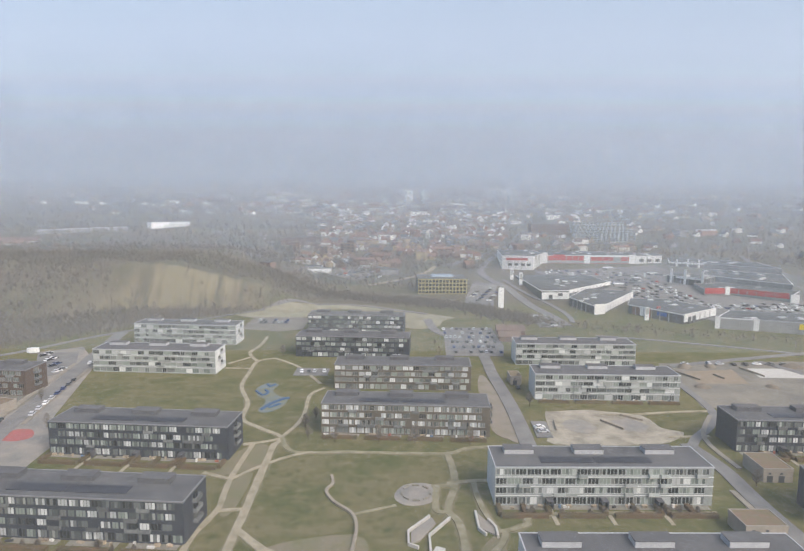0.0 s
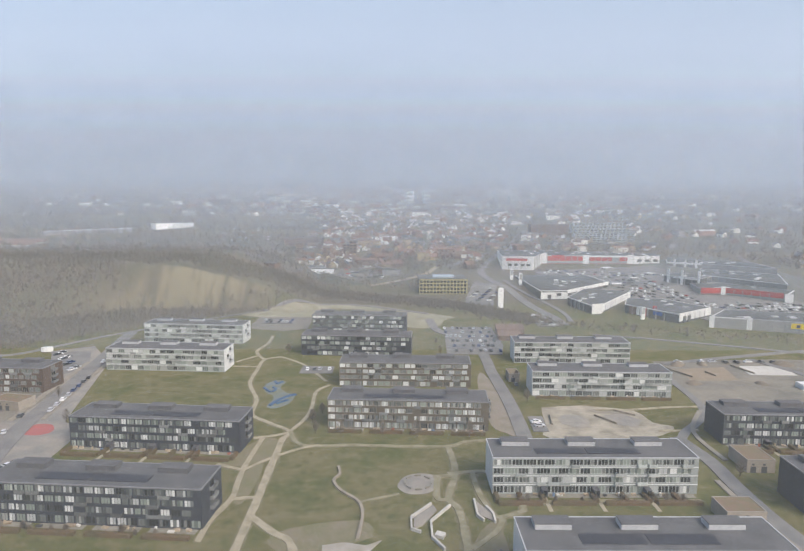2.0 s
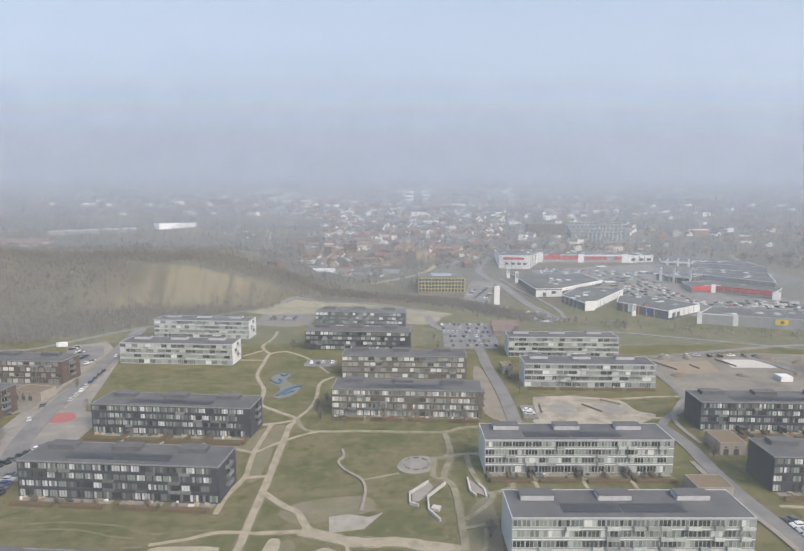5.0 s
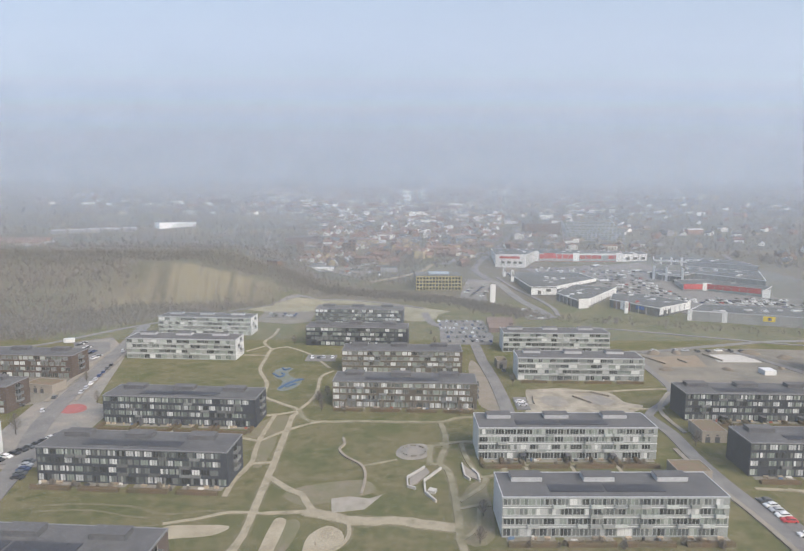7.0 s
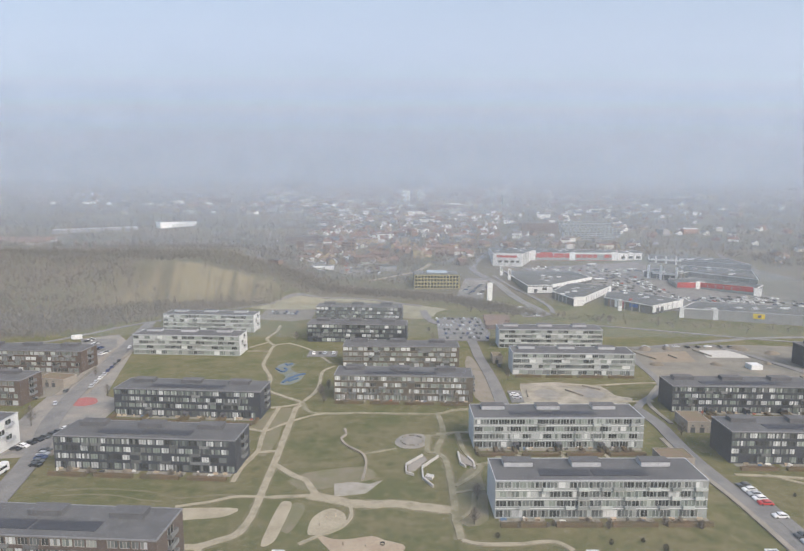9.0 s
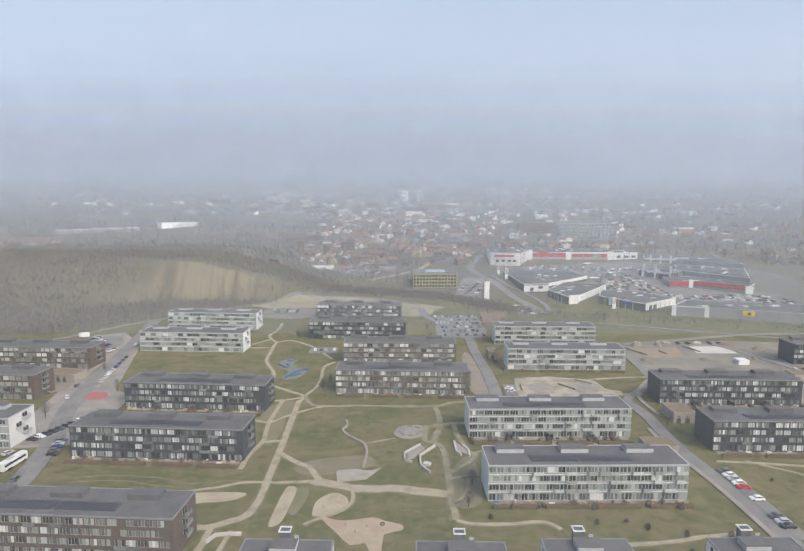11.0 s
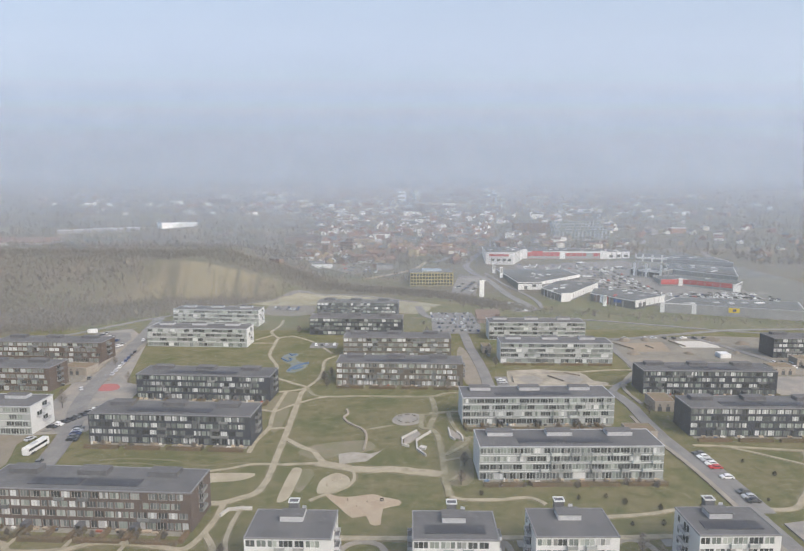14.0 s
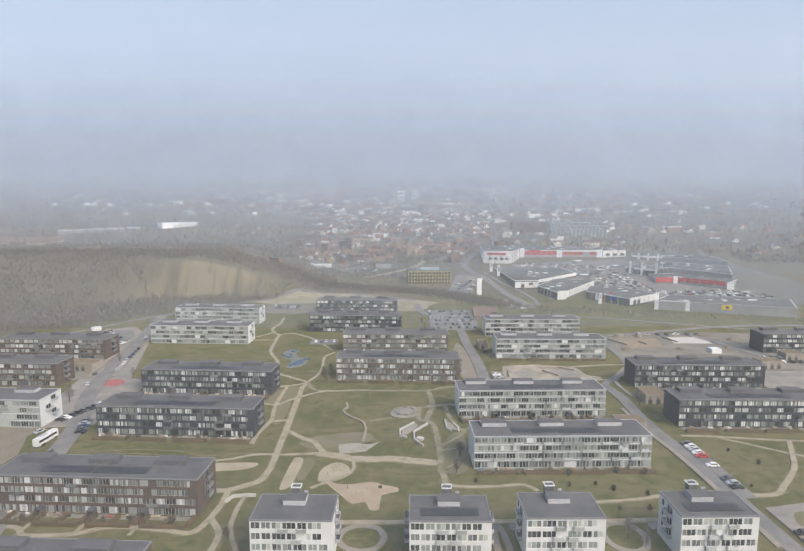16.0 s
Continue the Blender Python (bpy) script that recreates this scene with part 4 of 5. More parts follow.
def gardens(x, y, turn, deep=6.5, split=True, seed=1, length=63.0):
    """Terraces, hedges and, when split, entrance paths in front of a block."""
    r = random.Random(seed)
    base = pose(x, y, 0, 0, 0, turn)
    for k in range(4):
        x0 = 0.6 + k * 15.8
        tagged(part("lawn_soil", B((x0, -deep + 0.3, -0.1, x0 + 14.2, -2.4, 0.05 + 0.002 * k)), GRASS, at=base), "narrow garden lawn before the block", "garden", kind="structure")
        tagged(part("terrace", B((x0 + 0.5, -2.4, -0.1, x0 + 13.8, -0.02, 0.07)), TERRACE, at=base), "worn grey slab terrace along the ground-floor windows", "terrace", kind="structure")
        tagged(part("hedge", LONG_HEDGE[r.randrange(3)], None, at=base @ pose(x0 + 0.4, -deep, 0)), "clipped brown beech hedge edging a garden", "hedge", "garden hedges")
        for xx in (x0 + 0.2, x0 + 7.2, x0 + 14):
            if deep > 5 and r.random() < 0.8:
                tagged(part("hedge", SHORT_HEDGE[r.randrange(2)], None, at=base @ pose(xx, -deep + 0.7, 0, 0, 0, 90)), "short brown beech hedge between two gardens", "hedge", "garden hedges")
        for _ in range(2):
            t = thing("garden_table", base @ pose(x0 + r.uniform(1.5, 12.5), -1.2, 0.07, 0, 0, r.uniform(-20, 20)), "wooden garden table on a slab terrace", "table", "garden tables")
            part("table_top", TABLE_TOP, None, t)
            part("trestle", TABLE_FRAME, None, t)
        for _ in range(2):
            tagged(part("storage_box", BOXES[r.randrange(3)], None, at=base @ pose(x0 + r.uniform(1, 13), -r.uniform(0.8, 2.0), 0.07, 0, 0, r.uniform(-15, 15))), "coloured garden storage box on a terrace", "box", "garden boxes")
        if split and k < 3:
            tagged(part("entrance_path", B((x0 + 14.4, -deep - 4, -0.1, x0 + 15.6, -0.5, 0.16)), GRAVEL, at=base), "narrow gravel path to a block entrance", "path", kind="structure")
            porch = thing("porch", base @ pose(x0 + 15.0, 0, 0), "dark timber porch over a block entrance", "porch", "porches")
            part("canopy", B((-0.9, -2.6, 2.35, 0.9, -0.02, 2.5)), DARK_BOX, porch)
            for dx in (-0.85, 0.73):
                part("side_panel", B((dx, -2.6, 0, dx + 0.12, -0.02, 2.35)), DARK_BOX, porch)


gardens(-117.4, 140.2, -4.0, 5.0, False, 1)
gardens(-120.3, 189.9, -4.4, 7.0, True, 2)
gardens(27.7, 107.9, 0.2, 4.2, False, 3)
gardens(27.6, 156.2, 0.3, 6.5, True, 4)
gardens(116.0, 143.7, -1.5, 5.0, False, 5)
gardens(118.2, 193.6, -2.0, 7.0, True, 6)
gardens(-120.4, 82.2, -3.8, 6.5, True, 7)
gardens(-29.4, 208.9, -3.0, 4.5, False, 8)
gardens(59.5, 247.4, -1.8, 4.0, False, 9)

SHRUB = raw_mesh("twigs", *twigs(random.Random(31), 420, 1.3, 2.3, 0.05, wide=0.05, long=0.8), TWIG)
r = random.Random(17)
for x0, y0, reach in ((27.7, 107.9, 58), (27.6, 156.2, 58), (-117.4, 140.2, 50), (-120.4, 82.2, 56)):
    for k in range(9):
        x = x0 + 3 + reach * (k + r.random()) / 9
        y = y0 - 0.066 * (x - x0) * (x0 < 0) - r.uniform(3.0, 5.2)
        t = thing("shrub", pose(x, y, 0.04, 0, 0, r.uniform(0, 360)) @ Matrix.Scale(r.uniform(0.6, 1.15), 4), "bare brown shrub in a narrow front garden", "shrub", "garden shrubs")
        part("twigs", SHRUB, None, t)


def scatter(name, label, category, spots, seed, low, high, material=TWIG, blades=26, wide=0.35):
    """One joined growth of many bare shrubs or trees at the given spots."""
    r = random.Random(seed)
    forms = []
    for s in range(6):
        q = random.Random(seed * 10 + s)
        vs, fs = twigs(q, blades, 0.42, 1.0, 0.08, wide=wide * 0.1, long=0.42)
        forms.append((np.array([tuple(v) for v in vs]), np.array(fs)))
    V, F, n = [], [], 0
    for x, y in spots:
        v, f = forms[r.randrange(6)]
        h = r.uniform(low, high)
        a = r.uniform(0, 6.28)
        rot = np.array([[math.cos(a), -math.sin(a), 0], [math.sin(a), math.cos(a), 0], [0, 0, 1]])
        V.append((v * (h * r.uniform(0.8, 1.2), h * r.uniform(0.8, 1.2), h)) @ rot.T + (x, y, height(x, y) - 0.2))
        F.append(f + n)
        n += len(v)
    me = bpy.data.meshes.new(name)
    me.from_pydata(np.concatenate(V).tolist(), [], np.concatenate(F).tolist())
    me.materials.append(material)
    return tagged(new(name, me), label, category, kind="stuff")


r = random.Random(5)
spots = []
while len(spots) < 13500:
    x, y = r.uniform(-720, -60), r.uniform(300, 560)
    rim = 312 + max(0.0, x + 235) * 1.0
    foot = 452 - 60 * smooth(-212, -275, x)
    up = (y - foot) / (26 + 94 * smooth(-212, -290, x))
    limit = 1.25 if x > -188 else 1.25 - (-188 - x) / 34 * 0.75
    bare = -220 < x < -104 and 0.30 + 0.6 * smooth(-150, -104, x) < up < limit
    if bare and up < 0.95 and noise.noise((x * 0.17, 2.0, y * 0.02)) > -0.2 + 0.6 * up:
        bare = r.random() < 0.35
    if not bare and y > rim + 8:
        spots.append((x, y))
scatter("woodland", "bare brown woodland on the hillside", "woodland", spots, 11, 2.4, 5.4, blades=48, wide=0.16)
spots = []
while len(spots) < 1500:
    spots.append((r.uniform(-700, -150), r.uniform(540, 700)))
scatter("woodland", "bare brown woodland on the plateau", "woodland", spots, 12, 2.5, 5, blades=30, wide=0.4)
belt = rounded([(-112, 540, 0), (-39, 508, 0), (20, 485, 0), (60, 458, 0), (90, 418, 0), (150, 388, 0), (240, 356, 0), (420, 316, 0)], 12)
spots = []
for k in range(3600):
    p = belt[r.randrange(int(len(belt) * 0.60))] if k < 3200 else belt[r.randrange(len(belt))]
    spots.append((p.x + r.gauss(0, 7), p.y + r.gauss(0, 7)))
scatter("scrub", "belt of bare brown scrub along the embankment", "shrubs", spots, 13, 1.5, 4.0, blades=34, wide=0.5)
spots = []
for k in range(2600):
    x = r.uniform(105, 440)
    spots.append((x, float(np.interp(x, [105, 200, 300, 440], [398, 384, 350, 318])) + r.gauss(0, 9)))
scatter("scrub", "low olive scrub below the shops", "shrubs", spots, 15, 0.4, 1.2, OLIVE, 24, 0.7)
spots = []
while len(spots) < 700:
    spots.append((r.uniform(-150, 30), r.uniform(545, 700)))
scatter("scrub", "bare scrub between yards below the town", "shrubs", spots, 16, 2, 5.5, blades=34, wide=0.4)
spots = []
while len(spots) < 7000:
    y = 640 + 1300 * r.random() ** 1.4
    x = r.uniform(-0.75, 0.85) * y
    if not (95 < x < 440 and y < 700):
        spots.append((x, y))
scatter("town_trees", "bare grey-brown trees between the town's houses", "trees", spots, 14, 4, 10, blades=30, wide=0.5)

# ---- cars ----
TYRE = mat("tyre", (0.02, 0.02, 0.02), rough=0.9, bump=0)
GLASS_CAR = mat("car_glass", (0.02, 0.022, 0.026), rough=0.08, bump=0, spec=0.6)
COLOURS = {"white": (0.75, 0.75, 0.75), "black": (0.015, 0.015, 0.018), "silver": (0.42, 0.43, 0.45), "dark grey": (0.07, 0.075, 0.08), "dark blue": (0.02, 0.04, 0.12), "red": (0.48, 0.03, 0.03)}
WHEEL = bmesh.new()
bmesh.ops.create_cone(WHEEL, cap_ends=True, segments=14, radius1=0.32, radius2=0.32, depth=0.22, matrix=pose(0, 0, 0, 90))
WHEEL = mesh_of("wheel", WHEEL, TYRE)


def car_body():
    bm = bmesh.new()
    side = ((-2.15, 0.35), (-2.18, 0.75), (-1.95, 0.95), (-1.55, 1.0), (-1.15, 1.42), (0.35, 1.45), (1.0, 0.98), (1.9, 0.85), (2.15, 0.65), (2.15, 0.35))
    loops = []
    for y, inset in ((-0.88, 0), (0.88, 0)):
        loops.append([bm.verts.new((x, y * (0.82 if z > 1.2 else 1.0), z)) for x, z in side])
    n = len(side)
    bm.faces.new(loops[0])
    bm.faces.new(loops[1][::-1])
    for k in range(n):
        bm.faces.new((loops[0][k], loops[1][k], loops[1][(k + 1) % n], loops[0][(k + 1) % n]))
    bmesh.ops.recalc_face_normals(bm, faces=bm.faces)
    return bm


def car_windows():
    bm = bmesh.new()
    lo = [(-1.5, -0.89), (0.92, -0.89), (0.92, 0.89), (-1.5, 0.89)]
    hi = [(-1.12, -0.76), (0.38, -0.76), (0.38, 0.76), (-1.12, 0.76)]
    a = [bm.verts.new((x, y, 1.03)) for x, y in lo]
    b = [bm.verts.new((x, y, 1.38)) for x, y in hi]
    for k in range(4):
        bm.faces.new((a[k], a[(k + 1) % 4], b[(k + 1) % 4], b[k]))
    bm.faces.new(b)
    bm.faces.new(a[::-1])
    for v in bm.verts:
        v.co.x = v.co.x * 1.04
    return bm


CAR_GLASS = mesh_of("windows", car_windows(), GLASS_CAR)
CAR_BODY = {c: mesh_of("body", car_body(), mat(c.replace(" ", "_") + "_car_paint", v, tuple(q * 0.9 for q in v), 0.3, 1.0, 3.0, 0, spec=0.5)) for c, v in COLOURS.items()}


def car(x, y, turn, colour, far=False):
    t = thing("car", pose(x, y, height(x, y) + 0.22, 0, 0, turn), f"parked {colour} car on asphalt", "car", "parked cars")
    body = part("body", CAR_BODY[colour], None, t)
    part("windows", CAR_GLASS, None, t)
    if not far:
        for dx in (-1.35, 1.35):
            for dy in (-0.8, 0.8):
                part("wheel", WHEEL, None, t, at=Matrix.Translation((dx, dy, 0.32)))


r = random.Random(8)
mix = ["white", "black", "silver", "silver", "dark grey", "dark grey", "black", "dark blue"]
for k, c in enumerate(("dark grey", "white", "silver", "white", "red")):
    car(111.1, 126.5 - k * 2.8, 180 + r.uniform(-4, 4), c)
for x, y, c in ((111.0, 108, "white"), (110.6, 98, "dark grey"), (110.7, 95, "silver"), (110.5, 92.4, "black"), (113.8, 62, "dark grey"), (113.8, 66, "black"), (124, 66, "dark grey"), (127, 64, "silver")):
    car(x, y, 180 + r.uniform(-5, 5), c)
for x, y, turn, c in ((54, 214, 10, "white"), (54.5, 210, 8, "silver"), (55, 262, 90, "dark grey"), (-49.5, 287, 95, "white"), (-45.8, 287, 92, "dark grey"), (-43, 287.3, 88, "silver"), (-38, 287.5, 90, "white")):
    car(x, y, turn, c)
for k in range(9):
    car(-139.5 + k * 1.1, 154 + k * 2.7, -14 + r.uniform(-3, 3), r.choice(mix))
for k in range(8):
    car(-148.5 - k * 1.05, 226 + k * 6.4, 103 + r.uniform(-3, 3), r.choice(mix))
for k in range(5):
    car(-124.5 - k * 0.9, 141 + k * 3.0, 0 + r.uniform(-6, 6), r.choice(mix))
for x, y, turn in ((-126, 122, 100), (-125, 112, 98), (-152.5, 202, 118), (-157, 219, 105), (-141, 142, 70), (-163, 300, 100), (-168, 214, 30), (-166, 208, 30), (187, 206, 95), (187.6, 213, 95)):
    car(x, y, turn, r.choice(mix))
for row in range(4):
    for k in range(7):
        if r.random() < 0.8:
            car(-196 + row * 8 + r.uniform(-0.5, 0.5), 316 - row * 10 - k * 0.3 + (k % 2) * 4, 60 + r.uniform(-5, 5), r.choice(mix), True)
for row, y in enumerate((326, 338, 350, 362, 374, 386)):
    for k in range(11):
        if r.random() < 0.62:
            car(29 + k * 2.9, y + r.uniform(-0.4, 0.4), 90 + r.uniform(-3, 3), r.choice(mix), True)
for row in range(3):
    for k in range(10):
        if r.random() < 0.6:
            car(56 + row * 10 + k * 2.4, 492 + k * 6.5 + row * 2, 20, r.choice(mix), True)
for k in range(14):
    if r.random() < 0.8:
        car(101 + (k % 2) * 6, 398 + (k // 2) * 5.4, 10, r.choice(mix), True)
for k in range(16):
    if r.random() < 0.75:
        car(-99.5 + (k % 8) * 2.8, 404.5 + (k // 8) * 7.5, 90 + r.uniform(-4, 4), r.choice(mix), True)
for k in range(9):
    if r.random() < 0.8:
        car(152 + k * 6.5 + r.uniform(-1, 1), 303.5 + r.uniform(-1, 1), r.choice((4, 90)), r.choice(mix), True)
for k in range(10):
    car(214 + (k % 5) * 5.5, 236 + (k // 5) * 9, 88 + r.uniform(-5, 5), r.choice(mix), True)
PAINTS = palette("car_paints", [(0.34, (0.72, 0.72, 0.72)), (0.52, (0.40, 0.41, 0.43)), (0.72, (0.06, 0.065, 0.07)), (0.90, (0.02, 0.02, 0.025)), (0.965, (0.03, 0.05, 0.14)), (1.0, (0.36, 0.03, 0.03))], rough=0.35, spec=0.5)


def car_crowd(spots, label):
    """Many far-off parked cars in one object: paint and glass."""
    bodies, panes = CAR_BODY["white"], CAR_GLASS
    V, F, mats, n = [], [], [], 0
    for x, y, turn in spots:
        m = pose(x, y, height(x, y) + 0.55, 0, 0, turn)
        for me, slot in ((bodies, 0), (panes, 1)):
            V += [m @ v.co for v in me.vertices]
            F += [tuple(i + n for i in p.vertices) for p in me.polygons]
            mats += [slot] * len(me.polygons)
            n += len(me.vertices)
    me = raw_mesh("parked_cars", V, F, PAINTS)
    me.materials.append(GLASS_CAR)
    me.polygons.foreach_set("material_index", mats)
    return tagged(new("parked_cars", me), label, "cars", kind="stuff")


spots = []
for row in range(13):
    for k in range(44):
        x, y = 148 + k * 3.9 + row * 3, 638 - row * 13 - k * 0.8 + (k % 9 == 0) * 4
        if r.random() < 0.62 and x < 352 - (y - 470) * 0.1 and (x > 205 or y > 575) and not (258 < x < 350 and 486 < y < 606):
            spots.append((x, y, 95 + r.uniform(-4, 4)))
for row in range(4):
    for k in range(22):
        if r.random() < 0.7:
            spots.append((252 + k * 4 + row * 2, 478 - row * 13 - k * 0.6, 95 + r.uniform(-4, 4)))
car_crowd(spots, "rows of parked cars on the shopping area's car park")
for k in range(34):
    car(r.uniform(-98, -20), r.uniform(592, 650), 35 + 90 * (k % 2), r.choice(mix + ["white", "red"]), True)

# bus and caravan by the left-hand street
t = thing("bus", pose(-133.2, 132.5, 0.25, 0, 0, 84), "white coach parked beside the street", "bus")
bm = B((-5.8, -1.25, 0.45, 5.8, 1.25, 3.3))
bmesh.ops.bevel(bm, geom=bm.edges[:], offset=0.2, segments=2, affect="EDGES")
part("body", bm, FRAME_W, t)
for dy in (-1.28, 1.24):
    part("window", B((-5.2, dy, 1.7, 4.6, dy + 0.04, 2.6)), GLASS_CAR, t)
part("windscreen", B((5.78, -1.0, 1.4, 5.84, 1.0, 2.8)), GLASS_CAR, t)
part("roof_unit", B((-2.5, -0.7, 3.3, 0.5, 0.7, 3.55)), EDGE, t)
for dx in (-3.6, -2.5, 3.8):
    for dy in (-1.1, 1.1):
        part("wheel", WHEEL, None, t, at=pose(dx, dy, 0.48) @ Matrix.Scale(1.5, 4))
t = thing("caravan", pose(-206, 321, 0.1, 0, 0, 15), "white rounded caravan at the road's edge", "caravan")
bm = bmesh.new()
prism(bm, [(3.2 * math.cos(a * 0.3927) * (1 - 0.12 * (a % 4 == 2)), 1.6 * math.sin(a * 0.3927)) for a in range(16)], 0.5, 3.0)
part("body", bm, FRAME_W, t)
for dy in (-1.0, 1.0):
    part("wheel", WHEEL, None, t, at=pose(0, dy, 0.32))

# ---- small brick sheds with sedum roofs ----
SEDUM = mat("sedum_roof", (0.185, 0.128, 0.09), (0.15, 0.13, 0.08), 0.95, 0.4, 2.5, 0.4)
PALE_BRICK = mat("pale_brick", (0.24, 0.215, 0.185), (0.29, 0.255, 0.22), 0.9, 0.4, 5.0, 0.3)


def shed(x, y, turn, w, d, h, label="pale brick shed with brown sedum roof"):
    t = thing("shed", pose(x, y, 0, 0, 0, turn), label, "shed", "brick sheds")
    part("wall", B((0, 0, 0, w, d, h - 0.3)), PALE_BRICK, t)
    part("roof", B((0.15, 0.15, h - 0.299, w - 0.15, d - 0.15, h - 0.05)), SEDUM, t)
    part("roof_edge", ring(bmesh.new(), -0.1, -0.1, w + 0.1, d + 0.1, 0.3, h - 0.4, h + 0.12), PALE_BRICK, t)
    for k in range(max(1, int(w / 4))):
        part("door", B((1.2 + k * 3.6, -0.06, 0.02, 3.0 + k * 3.6, 0, 2.2)), FRAME_D, t)
    for k in range(max(1, int(w / 4))):
        part("window", B((1.6 + k * 3.6, -0.05, 2.6, 2.4 + k * 3.6, 0, 3.2)), FRAME_D, t)


shed(114.2, 171, -2, 9.2, 12, 4.5)
shed(90.0, 138.5, 0, 11, 8.5, 4.2)
shed(-176, 228, -12, 15, 9, 4.2)
shed(52.6, 268, 0, 5.2, 9, 4.2, "brown brick shed with flat roof")
shed(200, 224, -2, 12, 9, 4.2)
shed(224, 240, -2, 10, 8, 4.2)

# ---- shopping area ----
BLACK_CLAD = mat("black_cladding", (0.06, 0.063, 0.07), (0.085, 0.088, 0.095), 0.6, 0.1, 1.0, 0.1)
GREY_CLAD = mat("grey_cladding", (0.24, 0.245, 0.25), (0.29, 0.29, 0.295), 0.6, 0.1, 1.0, 0.1)
WHITE_CLAD = mat("white_cladding", (0.66, 0.665, 0.67), (0.56, 0.565, 0.57), 0.5, 0.1, 1.0, 0.1)
RED_CLAD = mat("red_cladding", (0.42, 0.06, 0.065), (0.34, 0.06, 0.065), 0.5, 0.1, 1.0, 0.1)
YELLOW_CLAD = mat("yellow_panels", (0.27, 0.24, 0.125), (0.22, 0.20, 0.11), 0.6, 0.2, 2.0, 0.1)
SHOP_ROOF = mat("shop_roof", (0.075, 0.08, 0.085), (0.11, 0.115, 0.12), 0.9, 0.03, 0.5, 0.1)
BRICK = mat("red_brick", (0.175, 0.12, 0.102), (0.15, 0.108, 0.093), 0.9, 0.2, 2.0, 0.1)
SIGN_BLUE = mat("sign_blue", (0.02, 0.08, 0.3), rough=0.5, bump=0)
SIGN_YELLOW = mat("sign_yellow", (0.75, 0.55, 0.03), rough=0.5, bump=0)


def wall_piece(a, b, z0, z1, thick=0.5):
    """A straight upright panel from a to b, standing out to the right of that way."""
    a, b = Vector((*a, 0)), Vector((*b, 0))
    n = Vector(((b - a).y, -(b - a).x, 0)).normalized() * thick
    return prism(bmesh.new(), [(q.x, q.y) for q in (a, a + n, b + n, b)][::-1], z0, z1)


def hall(outline, tall, wall_m, label, panels=(), skylights=0, seed=1):
    """A flat-roofed shop hall on an outline; panels: (a, b, z0, z1, material, name)."""
    cx, cy = sum(p[0] for p in outline) / len(outline), sum(p[1] for p in outline) / len(outline)
    g = min(height(*p) for p in outline)
    g = max(g, height(cx, cy) - 2)
    t = thing("shop_hall", pose(cx, cy, g), label, "shop", "shop halls")
    loc = [(x - cx, y - cy) for x, y in outline]
    small = [(x * 0.985, y * 0.985) for x, y in loc]
    part("wall", prism(bmesh.new(), loc, -3, tall), wall_m, t)
    part("roof", prism(bmesh.new(), small, tall, tall + 0.25), SHOP_ROOF, t)
    for k in range(len(loc)):
        part("roof_trim", wall_piece(loc[k], loc[(k + 1) % len(loc)], tall - 0.3, tall + 0.35, 0.35), ROOF_BOX if k % 2 else WHITE_CLAD, t)
    for a, b, z0, z1, m, name in panels:
        part(name, wall_piece((a[0] - cx, a[1] - cy), (b[0] - cx, b[1] - cy), z0, z1), m, t)
    r = random.Random(seed)
    for k in range(len(loc)):
        a, b = Vector(loc[k]), Vector(loc[(k + 1) % len(loc)])
        run = (b - a).length
        if (b - a).x > 4 and run > 12:
            for q in range(1, int(run / 7)):
                p = a.lerp(b, q * 7 / run)
                d = (b - a).normalized() * 0.25
                part("pilaster", wall_piece(tuple(p - d), tuple(p + d), 0, tall - 0.4, 0.7), GREY_CLAD, t)
    for k in range(skylights):
        u, v = r.uniform(-0.55, 0.55), r.uniform(-0.55, 0.55)
        px, py = loc[0][0] * u + loc[1][0] * v, loc[0][1] * u + loc[1][1] * v
        part("skylight", B((px - 2, py - 1, tall + 0.2, px + 2, py + 1, tall + 1.0)), ROOF_BOX if k % 2 else WHITE_CLAD, t)
    return t


hall([(122, 501), (146, 503), (200, 556), (196, 606), (119, 606)], 7.2, BLACK_CLAD, "black-clad shop hall with white corner portal", [((122, 500.5), (146, 502.5), 0, 6, WHITE_CLAD, "portal"), ((146, 503), (200, 556), 5.0, 8.0, WHITE_CLAD, "white_band"), ((128, 500), (131, 500), 0.5, 4, BLACK_CLAD, "entrance"), ((136, 500.5), (140, 501), 3, 5.5, BLACK_CLAD, "sign")], 8, 1)
hall([(140, 480), (148, 441), (157, 444), (204, 510), (170, 530)], 6.6, BLACK_CLAD, "black-clad shop hall with white slanted front", [((157, 444), (204, 510), 1.4, 7.2, WHITE_CLAD, "white_front"), ((148, 440.5), (157, 443.5), 0, 8.0, WHITE_CLAD, "portal")], 6, 2)
